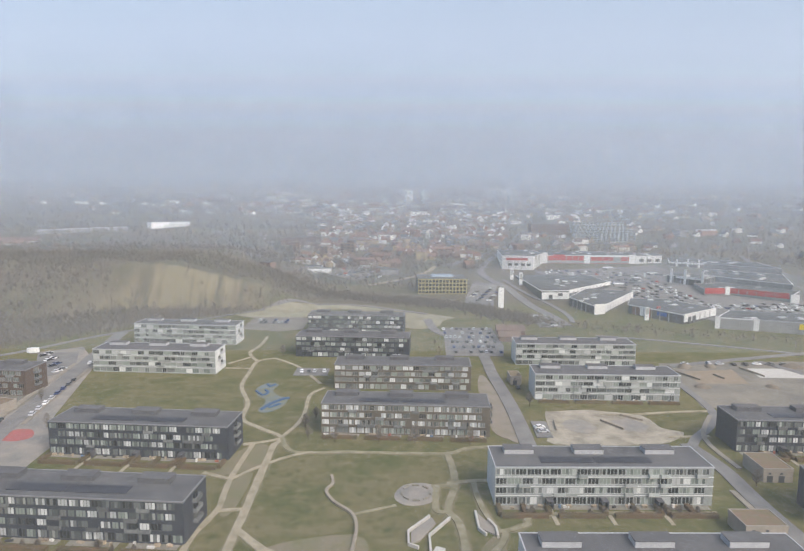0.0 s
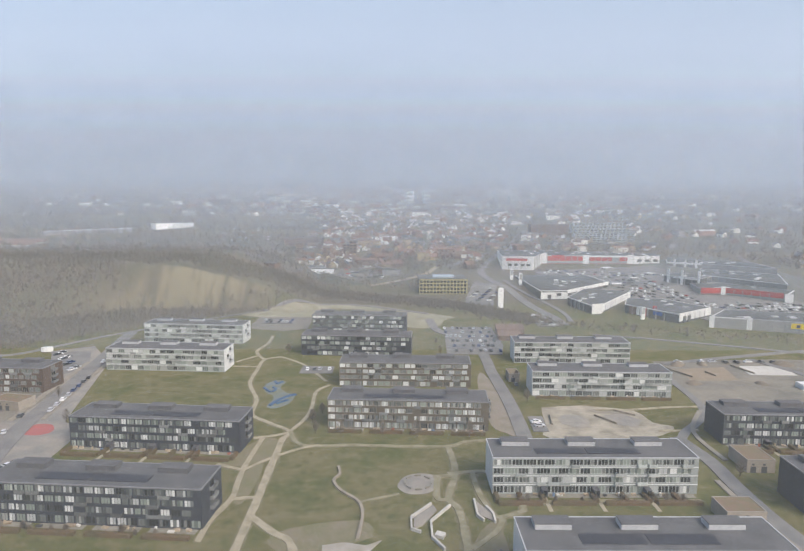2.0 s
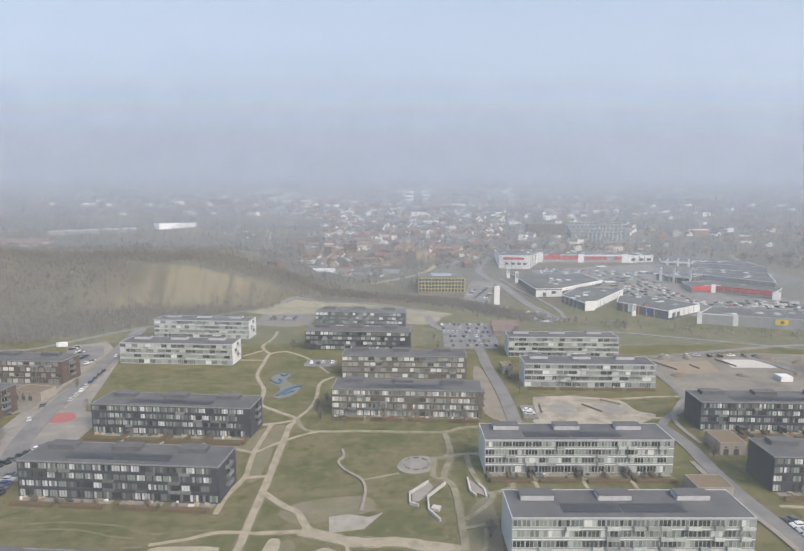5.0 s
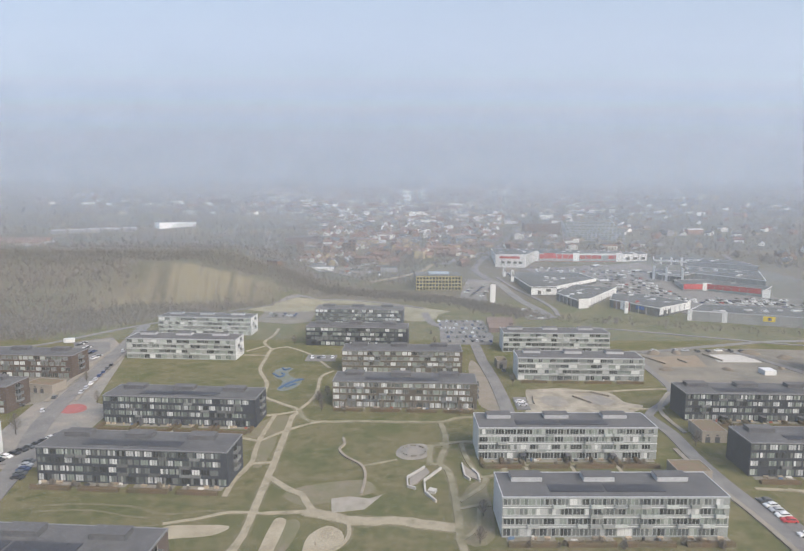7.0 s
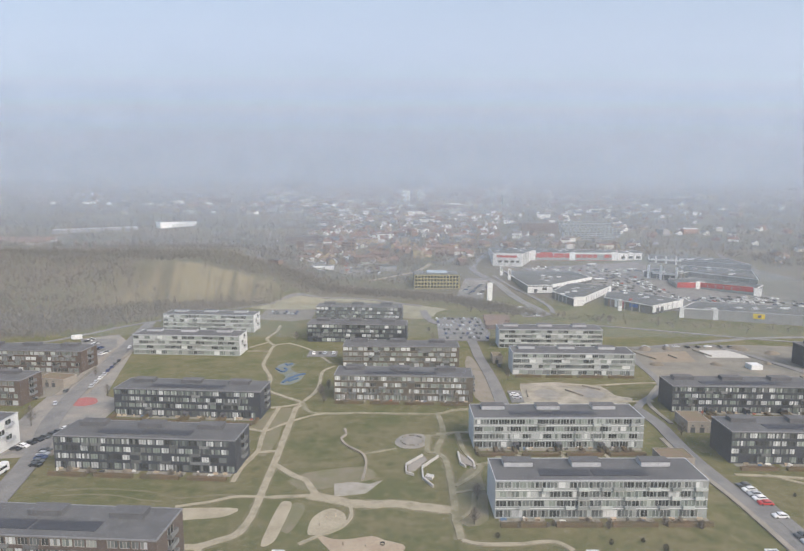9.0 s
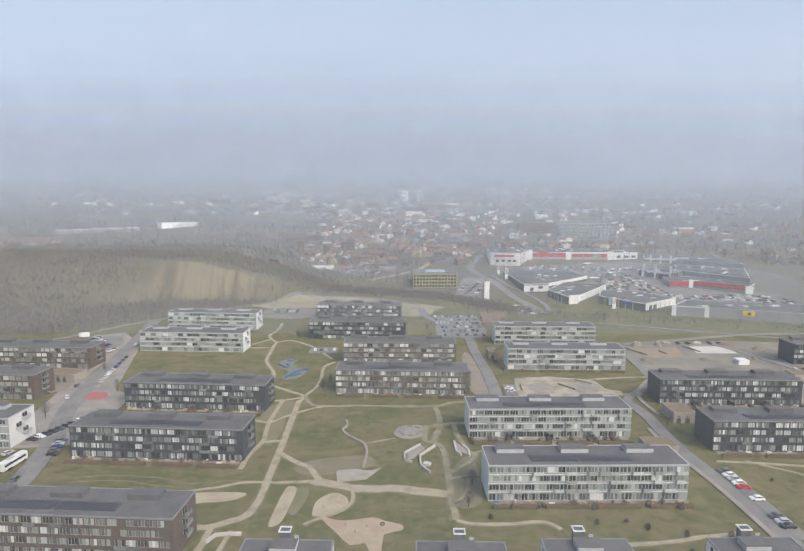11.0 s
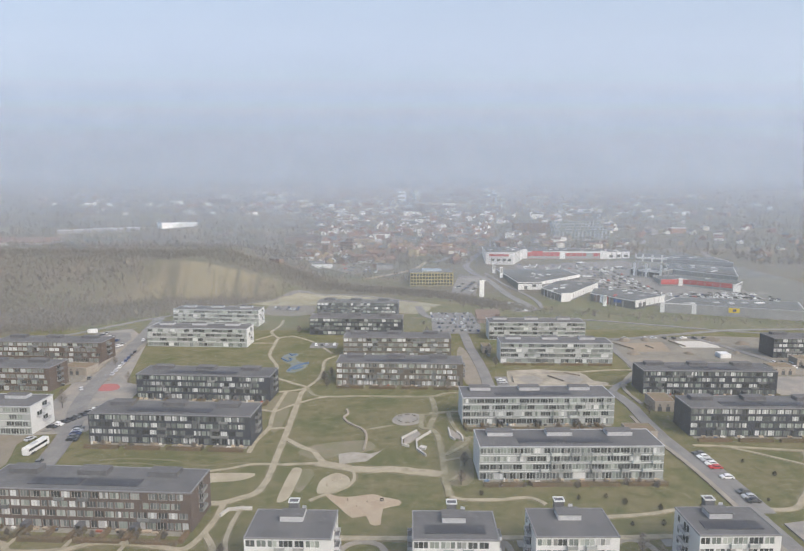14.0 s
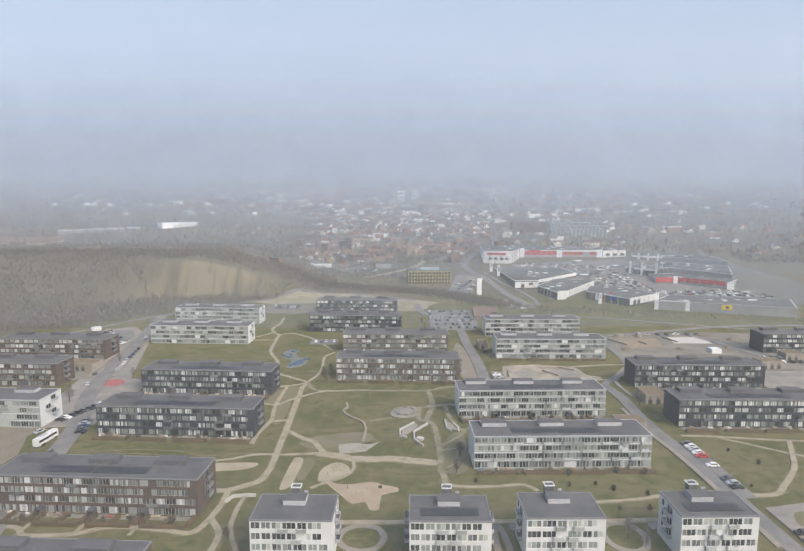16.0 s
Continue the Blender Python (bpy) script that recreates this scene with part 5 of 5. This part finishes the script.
hall([(176, 446), (200, 406), (236, 432), (216, 472), (188, 474)], 6.8, BLACK_CLAD, "black-clad shop hall with white side wall", [((200, 406), (236, 432), 1.6, 7.4, WHITE_CLAD, "white_front"), ((189, 424), (193, 417.5), 3.2, 5.8, SIGN_BLUE, "sign"), ((204, 408), (207, 410.4), 0.2, 5, BLACK_CLAD, "entrance"), ((178, 442.7), (187, 427.7), 0.5, 6.4, BRICK, "brick_front"), ((181.5, 436.5), (183.5, 433.2), 0.5, 7.4, WHITE_CLAD, "sign_pillar"), ((185, 430.7), (186, 429), 0.5, 7.0, RED_CLAD, "sign_pillar"), ((209, 411.8), (212, 414), 0.2, 5, BLACK_CLAD, "entrance")], 5, 3)
hall([(217, 394), (240, 386), (310, 358), (330, 396), (240, 420)], 7.5, GREY_CLAD, "long grey-clad shop hall with yellow sign", [((216, 394.5), (219, 393.5), 0, 8.2, WHITE_CLAD, "pillar"), ((238, 386.8), (241, 385.6), 0, 8.2, WHITE_CLAD, "pillar"), ((262, 376.6), (269, 373.8), 3.2, 6.8, SIGN_YELLOW, "sign"), ((264.5, 375), (266.5, 374.2), 4, 6, BLACK_CLAD, "sign_mark")], 10, 4)
hall([(273, 522), (296, 522), (332, 490), (352, 512), (312, 560), (280, 556)], 7.5, GREY_CLAD, "shop hall with red fascia and white portal", [((273, 521), (296, 521), 3.5, 8.6, RED_CLAD, "fascia"), ((296, 522), (330, 491.5), 3.8, 8.6, RED_CLAD, "fascia"), ((291, 520.5), (295, 520.5), 0, 10, WHITE_CLAD, "pillar"), ((330, 490), (336, 488), 0, 8, WHITE_CLAD, "portal")], 6, 5)
hall([(266, 583), (290, 556), (310, 575), (286, 604)], 9, BLACK_CLAD, "dark shop hall with white column frames", [((268, 580), (269.5, 578), 0, 16, WHITE_CLAD, "column"), ((277, 570), (278.5, 568), 0, 16, WHITE_CLAD, "column"), ((288, 558), (289.5, 556), 0, 16, WHITE_CLAD, "column"), ((272, 576), (288, 558), 7, 8.5, WHITE_CLAD, "white_band")], 3, 6)
hall([(312, 592), (356, 528), (392, 600), (336, 650)], 7, GREY_CLAD, "wide dark-roofed shop hall", [((356, 528), (392, 600), 6.0, 7.6, WHITE_CLAD, "white_band")], 12, 7)
hall([(306, 668), (338, 652), (394, 604), (404, 664), (326, 716)], 7, GREY_CLAD, "dark-roofed shop hall up the slope", [((306, 667.5), (338, 651.5), 5.5, 7.6, WHITE_CLAD, "white_band"), ((312, 664), (314, 663), 0, 11, WHITE_CLAD, "column"), ((322, 659), (324, 658), 0, 11, WHITE_CLAD, "column"), ((332, 654), (334, 653), 0, 11, WHITE_CLAD, "column")], 12, 11)
for k, (x, y, w, d) in enumerate(((206, 560, 9, 5), (236, 588, 7, 5), (262, 612, 10, 5), (226, 640, 12, 6))):
    big = thing("trolley_shelter", pose(x, y, height(x, y), 0, 0, 12 * k), "low white-edged shelter on the car park", "shelter", "car park shelters")
    part("wall", B((0, 0, -0.5, w, d, 2.6)), GREY_CLAD, big)
    part("roof", B((-0.4, -0.4, 2.6, w + 0.4, d + 0.4, 2.9)), WHITE_CLAD, big)
hall([(112, 645), (145, 640), (163, 676), (158, 715), (118, 718)], 14, WHITE_CLAD, "tall white shop with red lettering bands", [((112, 644.5), (145, 639.5), 8.0, 9.0, WHITE_CLAD, "white_band"), ((116, 643.4), (139, 640), 9.4, 12.0, RED_CLAD, "sign"), ((118, 643), (122, 642.5), 3.5, 6.0, BLACK_CLAD, "window"), ((125, 642), (129, 641.5), 3.5, 6.0, BLACK_CLAD, "window"), ((132, 641), (136, 640.5), 3.5, 6.0, BLACK_CLAD, "window"), ((138, 640), (142, 639.7), 3.5, 6.0, BLACK_CLAD, "window")], 4, 8)
hall([(164, 680), (271, 678), (284, 716), (170, 752)], 9, RED_CLAD, "long red-fronted shop with white panels", [((164, 679.5), (170, 679.4), 0, 12, WHITE_CLAD, "portal"), ((176, 679.3), (190, 679), 5.5, 10, RED_CLAD, "sign"), ((212, 678.6), (219, 678.5), 0, 10, WHITE_CLAD, "panel"), ((246, 678), (254, 677.9), 0.5, 7.5, GREY_CLAD, "panel"), ((264, 677.8), (271, 677.6), 0, 10.5, WHITE_CLAD, "panel"), ((170, 679.4), (264, 677.8), 0.2, 3.2, GREY_CLAD, "shop_window"), ((219, 678.5), (264, 677.7), 7.6, 9.6, WHITE_CLAD, "white_band")], 10, 9)
hall([(272, 678), (304, 683), (312, 716), (286, 718)], 9, WHITE_CLAD, "white gabled shop front", [((276, 678.1), (281, 678.9), 2.5, 5.5, BLACK_CLAD, "window"), ((286, 679.7), (291, 680.5), 2.5, 5.5, BLACK_CLAD, "window"), ((296, 681.2), (301, 682), 2.5, 5.5, BLACK_CLAD, "window")], 3, 10)

# striped pylon signs
for x, y, w, h, m, lab in ((81, 466, 4.5, 16, WHITE_CLAD, "tall white pylon sign by the road"), (180, 421, 3, 9.5, WHITE_CLAD, "white pylon sign before the shops"), (191, 427, 2.4, 9, RED_CLAD, "red and white pylon sign before the shops"), (117, 566, 3, 12, WHITE_CLAD, "white pylon sign before the shops"), (113, 592, 3, 11, WHITE_CLAD, "white pylon sign before the shops")):
    t = thing("pylon_sign", pose(x, y, height(x, y), 0, 0, 10), lab, "sign", "pylon signs")
    part("panel", B((-w / 2, -0.6, -0.3, w / 2, 0.6, h)), m, t)
    part("sign_face", B((-w * 0.36, -0.66, h * 0.45, w * 0.36, -0.6, h * 0.92)), m if w > 4 else GREY_CLAD, t)

# the yellow office
t = thing("office_building", pose(16, 524, height(38, 526) - 0.5, 0, 0, 1), "yellow-panelled office building with glazed roof light", "office")
xs, zs, cells = [0.0], [0.0], []
for k in range(14):
    xs += [0.7 + k * 3.1, 2.9 + k * 3.1]
for s in range(4):
    zs += [1.0 + s * 3.3, 3.2 + s * 3.3]
part("front_wall", plate(bmesh.new(), xs + [44.4], zs + [14.2], [(1 + 2 * a, 1 + 2 * b) for a in range(14) for b in range(4)], 0, 0.4), YELLOW_CLAD, t)
part("body", B((0, 0.41, -3, 44.4, 32, 14.0)), BLACK_CLAD, t)
office_pane = mesh_of("pane", B((0, 0, 0, 2.2, 0.05, 2.2)), GLASS_CAR)
for a in range(14):
    for b in range(4):
        part("window", office_pane, None, t, at=Matrix.Translation((xs[1 + 2 * a], 0.3, zs[1 + 2 * b])))
part("roof", B((0.4, 0.6, 14.0, 44, 31.6, 14.3)), SHOP_ROOF, t)
part("roof_light", B((13, 12, 14.3, 33, 22, 16.0)), mat("roof_glazing", (0.30, 0.38, 0.46), (0.36, 0.43, 0.5), 0.2, 0.3, 2.0, 0, spec=0.5), t)

# ---- town ----
HOUSE_WALL = palette("house_walls", [(0.30, (0.66, 0.64, 0.60)), (0.62, (0.25, 0.15, 0.12)), (0.8, (0.32, 0.27, 0.21)), (1.0, (0.30, 0.295, 0.29))])
HOUSE_ROOF = palette("house_roofs", [(0.38, (0.10, 0.10, 0.105)), (0.56, (0.20, 0.122, 0.10)), (0.93, (0.16, 0.125, 0.11)), (1.0, (0.45, 0.44, 0.43))])
RED_TILE = mat("red_tiles", (0.21, 0.125, 0.10), (0.165, 0.11, 0.09), 0.9, 0.2, 2.0, 0.2)


def gable(w, d, h, top, over=0.4):
    """Verts and faces of walls and of a gabled roof shell."""
    a, b = w / 2, d / 2
    wv = [(-a, -b, -1.5), (a, -b, -1.5), (a, b, -1.5), (-a, b, -1.5), (-a, -b, h), (a, -b, h), (a, b, h), (-a, b, h), (-a, 0, top), (a, 0, top)]
    wf = [(0, 1, 5, 4), (2, 3, 7, 6), (1, 2, 6, 9, 5), (3, 0, 4, 8, 7)]
    o, s = over, over * (top - h) / b
    rv = [(-a - o, -b - o, h - s), (a + o, -b - o, h - s), (a + o, 0, top), (-a - o, 0, top), (a + o, b + o, h - s), (-a - o, b + o, h - s)]
    rv += [(x, y, z + 0.3) for x, y, z in rv]
    rf = [(6, 7, 8, 9), (9, 8, 10, 11), (0, 3, 2, 1), (3, 5, 4, 2), (0, 1, 7, 6), (4, 5, 11, 10), (1, 2, 8, 7), (2, 4, 10, 8), (3, 0, 6, 9), (5, 3, 9, 11)]
    return wv, wf, rv, rf


r = random.Random(21)
lots = []
tries = 0
while len(lots) < 1500 and tries < 40000:
    tries += 1
    y = 650 + 1250 * r.random() ** 1.25
    x = r.uniform(-0.62, 0.8) * y
    core = math.exp(-((x - 0.055 * y) / (0.27 * y)) ** 2)
    if (95 < x < 440 and y < 760) or (0 < x < 75 and y < 700) or (-430 < x < -140 and y < 1060) or (x < -200 and y < 780) or (235 < x < 350 and 835 < y < 1000) or (x < -0.17 * y and y < 1150):
        continue
    way_x = np.interp(y, [630, 676, 744, 850, 955, 1200], [86, 98, 124, 163, 199, 280])
    if abs(x - way_x) < 13 or r.random() > 0.07 + 0.93 * core:
        continue
    if any(abs(x - p[0]) < 13 and abs(y - p[1]) < 14 for p in lots[-260:]):
        continue
    lots.append((x, y))
lots.sort(key=lambda p: p[1])
WV, WF, RV, RF = [], [], [], []
wall_tints = [mat("white_wall", (0.6, 0.58, 0.54), rough=0.9), BRICK, mat("yellow_wall", (0.40, 0.33, 0.22), rough=0.9)]
roof_tints = [mat("grey_roof", (0.11, 0.11, 0.115), rough=0.9), RED_TILE, mat("brown_roof", (0.17, 0.12, 0.10), rough=0.9)]
names = (("white", "brick", "yellow"), ("grey", "red", "brown"))
HOUSES = {}
for k, (x, y) in enumerate(lots):
    big = r.random() < 0.10
    w, d = (r.uniform(16, 30), r.uniform(9, 12)) if big else (r.uniform(9, 14), r.uniform(7, 9))
    h = r.uniform(5.5, 9) if big else r.uniform(2.8, 4.6)
    top = h + (1.5 if big else d * 0.42)
    turn = r.choice((0, 90)) + r.uniform(-25, 25)
    if k < 125:
        a, b = r.randrange(3), r.choice((0, 1, 1, 2))
        t = thing("house", pose(x, y, height(x, y), 0, 0, turn), f"{names[0][a]} town house with a {names[1][b]} pitched roof", "house", "town houses")
        key = (a, b, k % 8)
        if key not in HOUSES:
            wv, wf, rv, rf = gable(w, d, h, top)
            pane = B(*[(-w / 2 + 1.2 + q * (w - 3.4) / 2, -d / 2 - 0.05, 0.9, -w / 2 + 2.4 + q * (w - 3.4) / 2, -d / 2, 2.2) for q in range(1)])
            HOUSES[key] = (raw_mesh("wall", wv, wf, wall_tints[a]), raw_mesh("roof", rv, rf, roof_tints[b]), mesh_of("window", pane, GLASS_CAR), mesh_of("chimney", B((w * 0.2, -0.4, top - 1, w * 0.2 + 0.8, 0.4, top + 0.9)), BRICK), w)
        wm, rm, win, chim, ww = HOUSES[key]
        part("wall", wm, None, t)
        part("roof", rm, None, t)
        if k < 40:
            part("chimney", chim, None, t)
        for q in range(1):
            part("window", win, None, t, at=Matrix.Translation((q * (ww - 3.4) / 2, 0, 0)))
        continue
    wv, wf, rv, rf = gable(w, d, h, top)
    m = pose(x, y, height(x, y), 0, 0, turn)
    for dst_v, dst_f, sv, sf in ((WV, WF, wv, wf), (RV, RF, rv, rf)):
        n = len(dst_v)
        dst_v += [m @ Vector(p) for p in sv]
        dst_f += [tuple(i + n for i in f) for f in sf]
tagged(new("town_house_walls", raw_mesh("town_house_walls", WV, WF, HOUSE_WALL)), "crowd of small town houses fading into haze", "houses", kind="stuff")
tagged(new("town_house_roofs", raw_mesh("town_house_roofs", RV, RF, HOUSE_ROOF)), "red and grey pitched roofs of the town", "roofs", kind="stuff")


def big_box(name, x, y, turn, w, d, h, m, label, category, rows=0, cols=0, roof_m=SHOP_ROOF):
    t = thing(name, pose(x, y, height(x, y), 0, 0, turn), label, category)
    part("wall", B((-w / 2, -d / 2, -4, w / 2, d / 2, h)), m, t)
    part("roof", B((-w / 2 + 0.4, -d / 2 + 0.4, h, w / 2 - 0.4, d / 2 - 0.4, h + 0.4)), roof_m, t)
    if rows:
        pm = mesh_of("window", B((0, 0, 0, w / cols * 0.62, 0.1, h / rows * 0.5)), GLASS_CAR)
        for a in range(cols):
            for b in range(rows):
                part("window", pm, None, t, at=Matrix.Translation((-w / 2 + (a + 0.2) * w / cols, -d / 2 - 0.1, (b + 0.25) * h / rows)))
    return t


FLAT_GREY = mat("flat_concrete", (0.30, 0.33, 0.34), (0.25, 0.27, 0.28), 0.85, 0.1, 1.0, 0.1)
for k in range(4):
    big_box("apartment_slab", 292 + k * 8, 846 + k * 38, 2, 86, 11, 12, FLAT_GREY, "long grey concrete apartment slab", "apartment building", 4, 14)
big_box("apartment_slab", 226, 905, 8, 60, 14, 17, BRICK, "dark brick apartment slab", "apartment building", 5, 10)
for x, y, h in ((-61, 721, 20), (-69, 724, 15), (-92, 712, 13), (-130, 740, 14), (-118, 800, 12)):
    big_box("brick_tower", x, y, 6, 9, 9, h, BRICK, "red brick tower block in the town", "tower", 5, 2)
big_box("brick_slab", -135, 806, 10, 55, 12, 10, BRICK, "red brick housing slab", "apartment building", 3, 10)
big_box("warehouse", -380, 975, 40, 62, 24, 8.0, mat("bright_white_cladding", (0.78, 0.79, 0.80), (0.72, 0.73, 0.74), 0.5, 0.1, 1.0, 0.1), "long white warehouse on the hill", "warehouse")
for k in range(5):
    big_box("greenhouse", -440 - k * 24, 930 - k * 8, 20, 22, 26, 4.5, GREY_CLAD, "low pale grey industrial shed", "shed", roof_m=ROOF_BOX)
for x, y, w, h in ((19, 1371, 16, 30), (57, 1434, 14, 26), (420, 1280, 40, 16), (640, 1395, 60, 12), (690, 1420, 80, 10), (-540, 1500, 60, 12), (-180, 1500, 46, 14), (-230, 1600, 60, 12), (-760, 1650, 90, 14), (250, 1330, 22, 24), (230, 1400, 16, 30), (-420, 1380, 50, 10), (90, 1250, 60, 10), (40, 1200, 50, 9)):
    big_box("far_building", x, y, (x * 7) % 40 - 20, w, 16, h, (WHITE_CLAD if x % 2 else GREY_CLAD) if h > 11 else BRICK, "pale building far off in the hazy town", "building", 3, 5)
for k in range(16):
    x, y = -572 + (k % 8) * 11, 780 + (k // 8) * 22
    wv, wf, rv, rf = gable(11, 8, 4, 8)
    t = thing("house", pose(x, y, height(x, y), 0, 0, 8), "white row house with a red tiled roof", "house", "red-roofed row houses")
    part("wall", raw_mesh("wall", wv, wf, wall_tints[0]), None, t)
    part("roof", raw_mesh("roof", rv, rf, RED_TILE), None, t)
for x, y, w, d in ((62, 352, 13, 9), (66, 371, 18, 12)):
    wv, wf, rv, rf = gable(w, d, 3.2, 5.6)
    t = thing("house", pose(x + 6, y + 5, 0, 0, 0, -4), "low brick community house with a red-brown roof", "house")
    part("wall", raw_mesh("wall", wv, wf, BRICK), None, t)
    part("roof", raw_mesh("roof", rv, rf, roof_tints[2]), None, t)
for k in range(9):
    x, y = -130 + (k * 37) % 140, 575 + (k * 53) % 110
    big_box("yard_shed", x, y, (k * 31) % 60 - 30, 14 + k % 3 * 5, 8, 4 + k % 2, (BRICK, GREY_CLAD, WHITE_CLAD)[k % 3], "low flat-roofed yard shed below the town", "shed")
# cars on the hillside car park
spots = []
for row in range(6):
    for k in range(16):
        if r.random() < 0.6:
            spots.append((-305 + k * 7 + row * 5, 992 - row * 28 - k * 2.5, 80))
car_crowd(spots, "cars parked on the hillside car park")

# play posts and a round nest on the sand
for k, (x, y) in enumerate(((-21, 108), (-18.5, 109), (-22.5, 104), (-9, 94), (-12, 91), (-15, 94.5))):
    tagged(part("play_post", prism(bmesh.new(), [(x + 0.16 * math.cos(a * 1.0472), y + 0.16 * math.sin(a * 1.0472)) for a in range(6)], 0.1, 0.7 + 0.25 * (k % 3)), SEAT_W), "short timber play post standing in sand", "play equipment", "play posts")
nest = bmesh.new()
bmesh.ops.create_cone(nest, cap_ends=False, segments=20, radius1=0.6, radius2=0.68, depth=0.4, matrix=pose(-4.5, 95.0, 0.3))
tagged(part("nest_ring", nest, TYRE), "dark round play nest lying on the sand", "play equipment")

# ---- haze, imitated by tinted see-through sheets ----
def haze(y, share, low, high, tint):
    """An added leaning sheet across the valley, tinted to imitate haze, thinning out upwards between two heights."""
    m = bpy.data.materials.new("haze")
    m.use_nodes = True
    N, L = m.node_tree.nodes, m.node_tree.links
    N.remove(N["Principled BSDF"])
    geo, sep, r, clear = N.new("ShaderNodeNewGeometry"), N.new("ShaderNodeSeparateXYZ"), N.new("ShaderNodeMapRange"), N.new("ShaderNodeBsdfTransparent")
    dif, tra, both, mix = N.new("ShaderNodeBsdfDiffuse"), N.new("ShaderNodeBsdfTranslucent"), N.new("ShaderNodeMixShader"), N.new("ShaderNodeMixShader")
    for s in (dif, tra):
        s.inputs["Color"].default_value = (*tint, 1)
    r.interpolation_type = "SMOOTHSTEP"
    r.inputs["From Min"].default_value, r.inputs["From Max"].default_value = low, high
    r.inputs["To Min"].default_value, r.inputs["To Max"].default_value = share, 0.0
    L.new(geo.outputs["Position"], sep.inputs[0])
    L.new(sep.outputs["Z"], r.inputs["Value"])
    L.new(dif.outputs[0], both.inputs[1])
    L.new(tra.outputs[0], both.inputs[2])
    L.new(r.outputs["Result"], mix.inputs["Fac"])
    L.new(clear.outputs[0], mix.inputs[1])
    L.new(both.outputs[0], mix.inputs[2])
    L.new(mix.outputs[0], N["Material Output"].inputs["Surface"])
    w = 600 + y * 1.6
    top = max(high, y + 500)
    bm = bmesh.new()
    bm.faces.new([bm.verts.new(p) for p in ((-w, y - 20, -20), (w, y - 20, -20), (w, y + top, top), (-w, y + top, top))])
    return tagged(part("backdrop", bm, m), "tinted see-through sheet imitating haze over the valley", "haze", kind="structure")


# Haze tones painted on the sheets; the last one colours the sky.
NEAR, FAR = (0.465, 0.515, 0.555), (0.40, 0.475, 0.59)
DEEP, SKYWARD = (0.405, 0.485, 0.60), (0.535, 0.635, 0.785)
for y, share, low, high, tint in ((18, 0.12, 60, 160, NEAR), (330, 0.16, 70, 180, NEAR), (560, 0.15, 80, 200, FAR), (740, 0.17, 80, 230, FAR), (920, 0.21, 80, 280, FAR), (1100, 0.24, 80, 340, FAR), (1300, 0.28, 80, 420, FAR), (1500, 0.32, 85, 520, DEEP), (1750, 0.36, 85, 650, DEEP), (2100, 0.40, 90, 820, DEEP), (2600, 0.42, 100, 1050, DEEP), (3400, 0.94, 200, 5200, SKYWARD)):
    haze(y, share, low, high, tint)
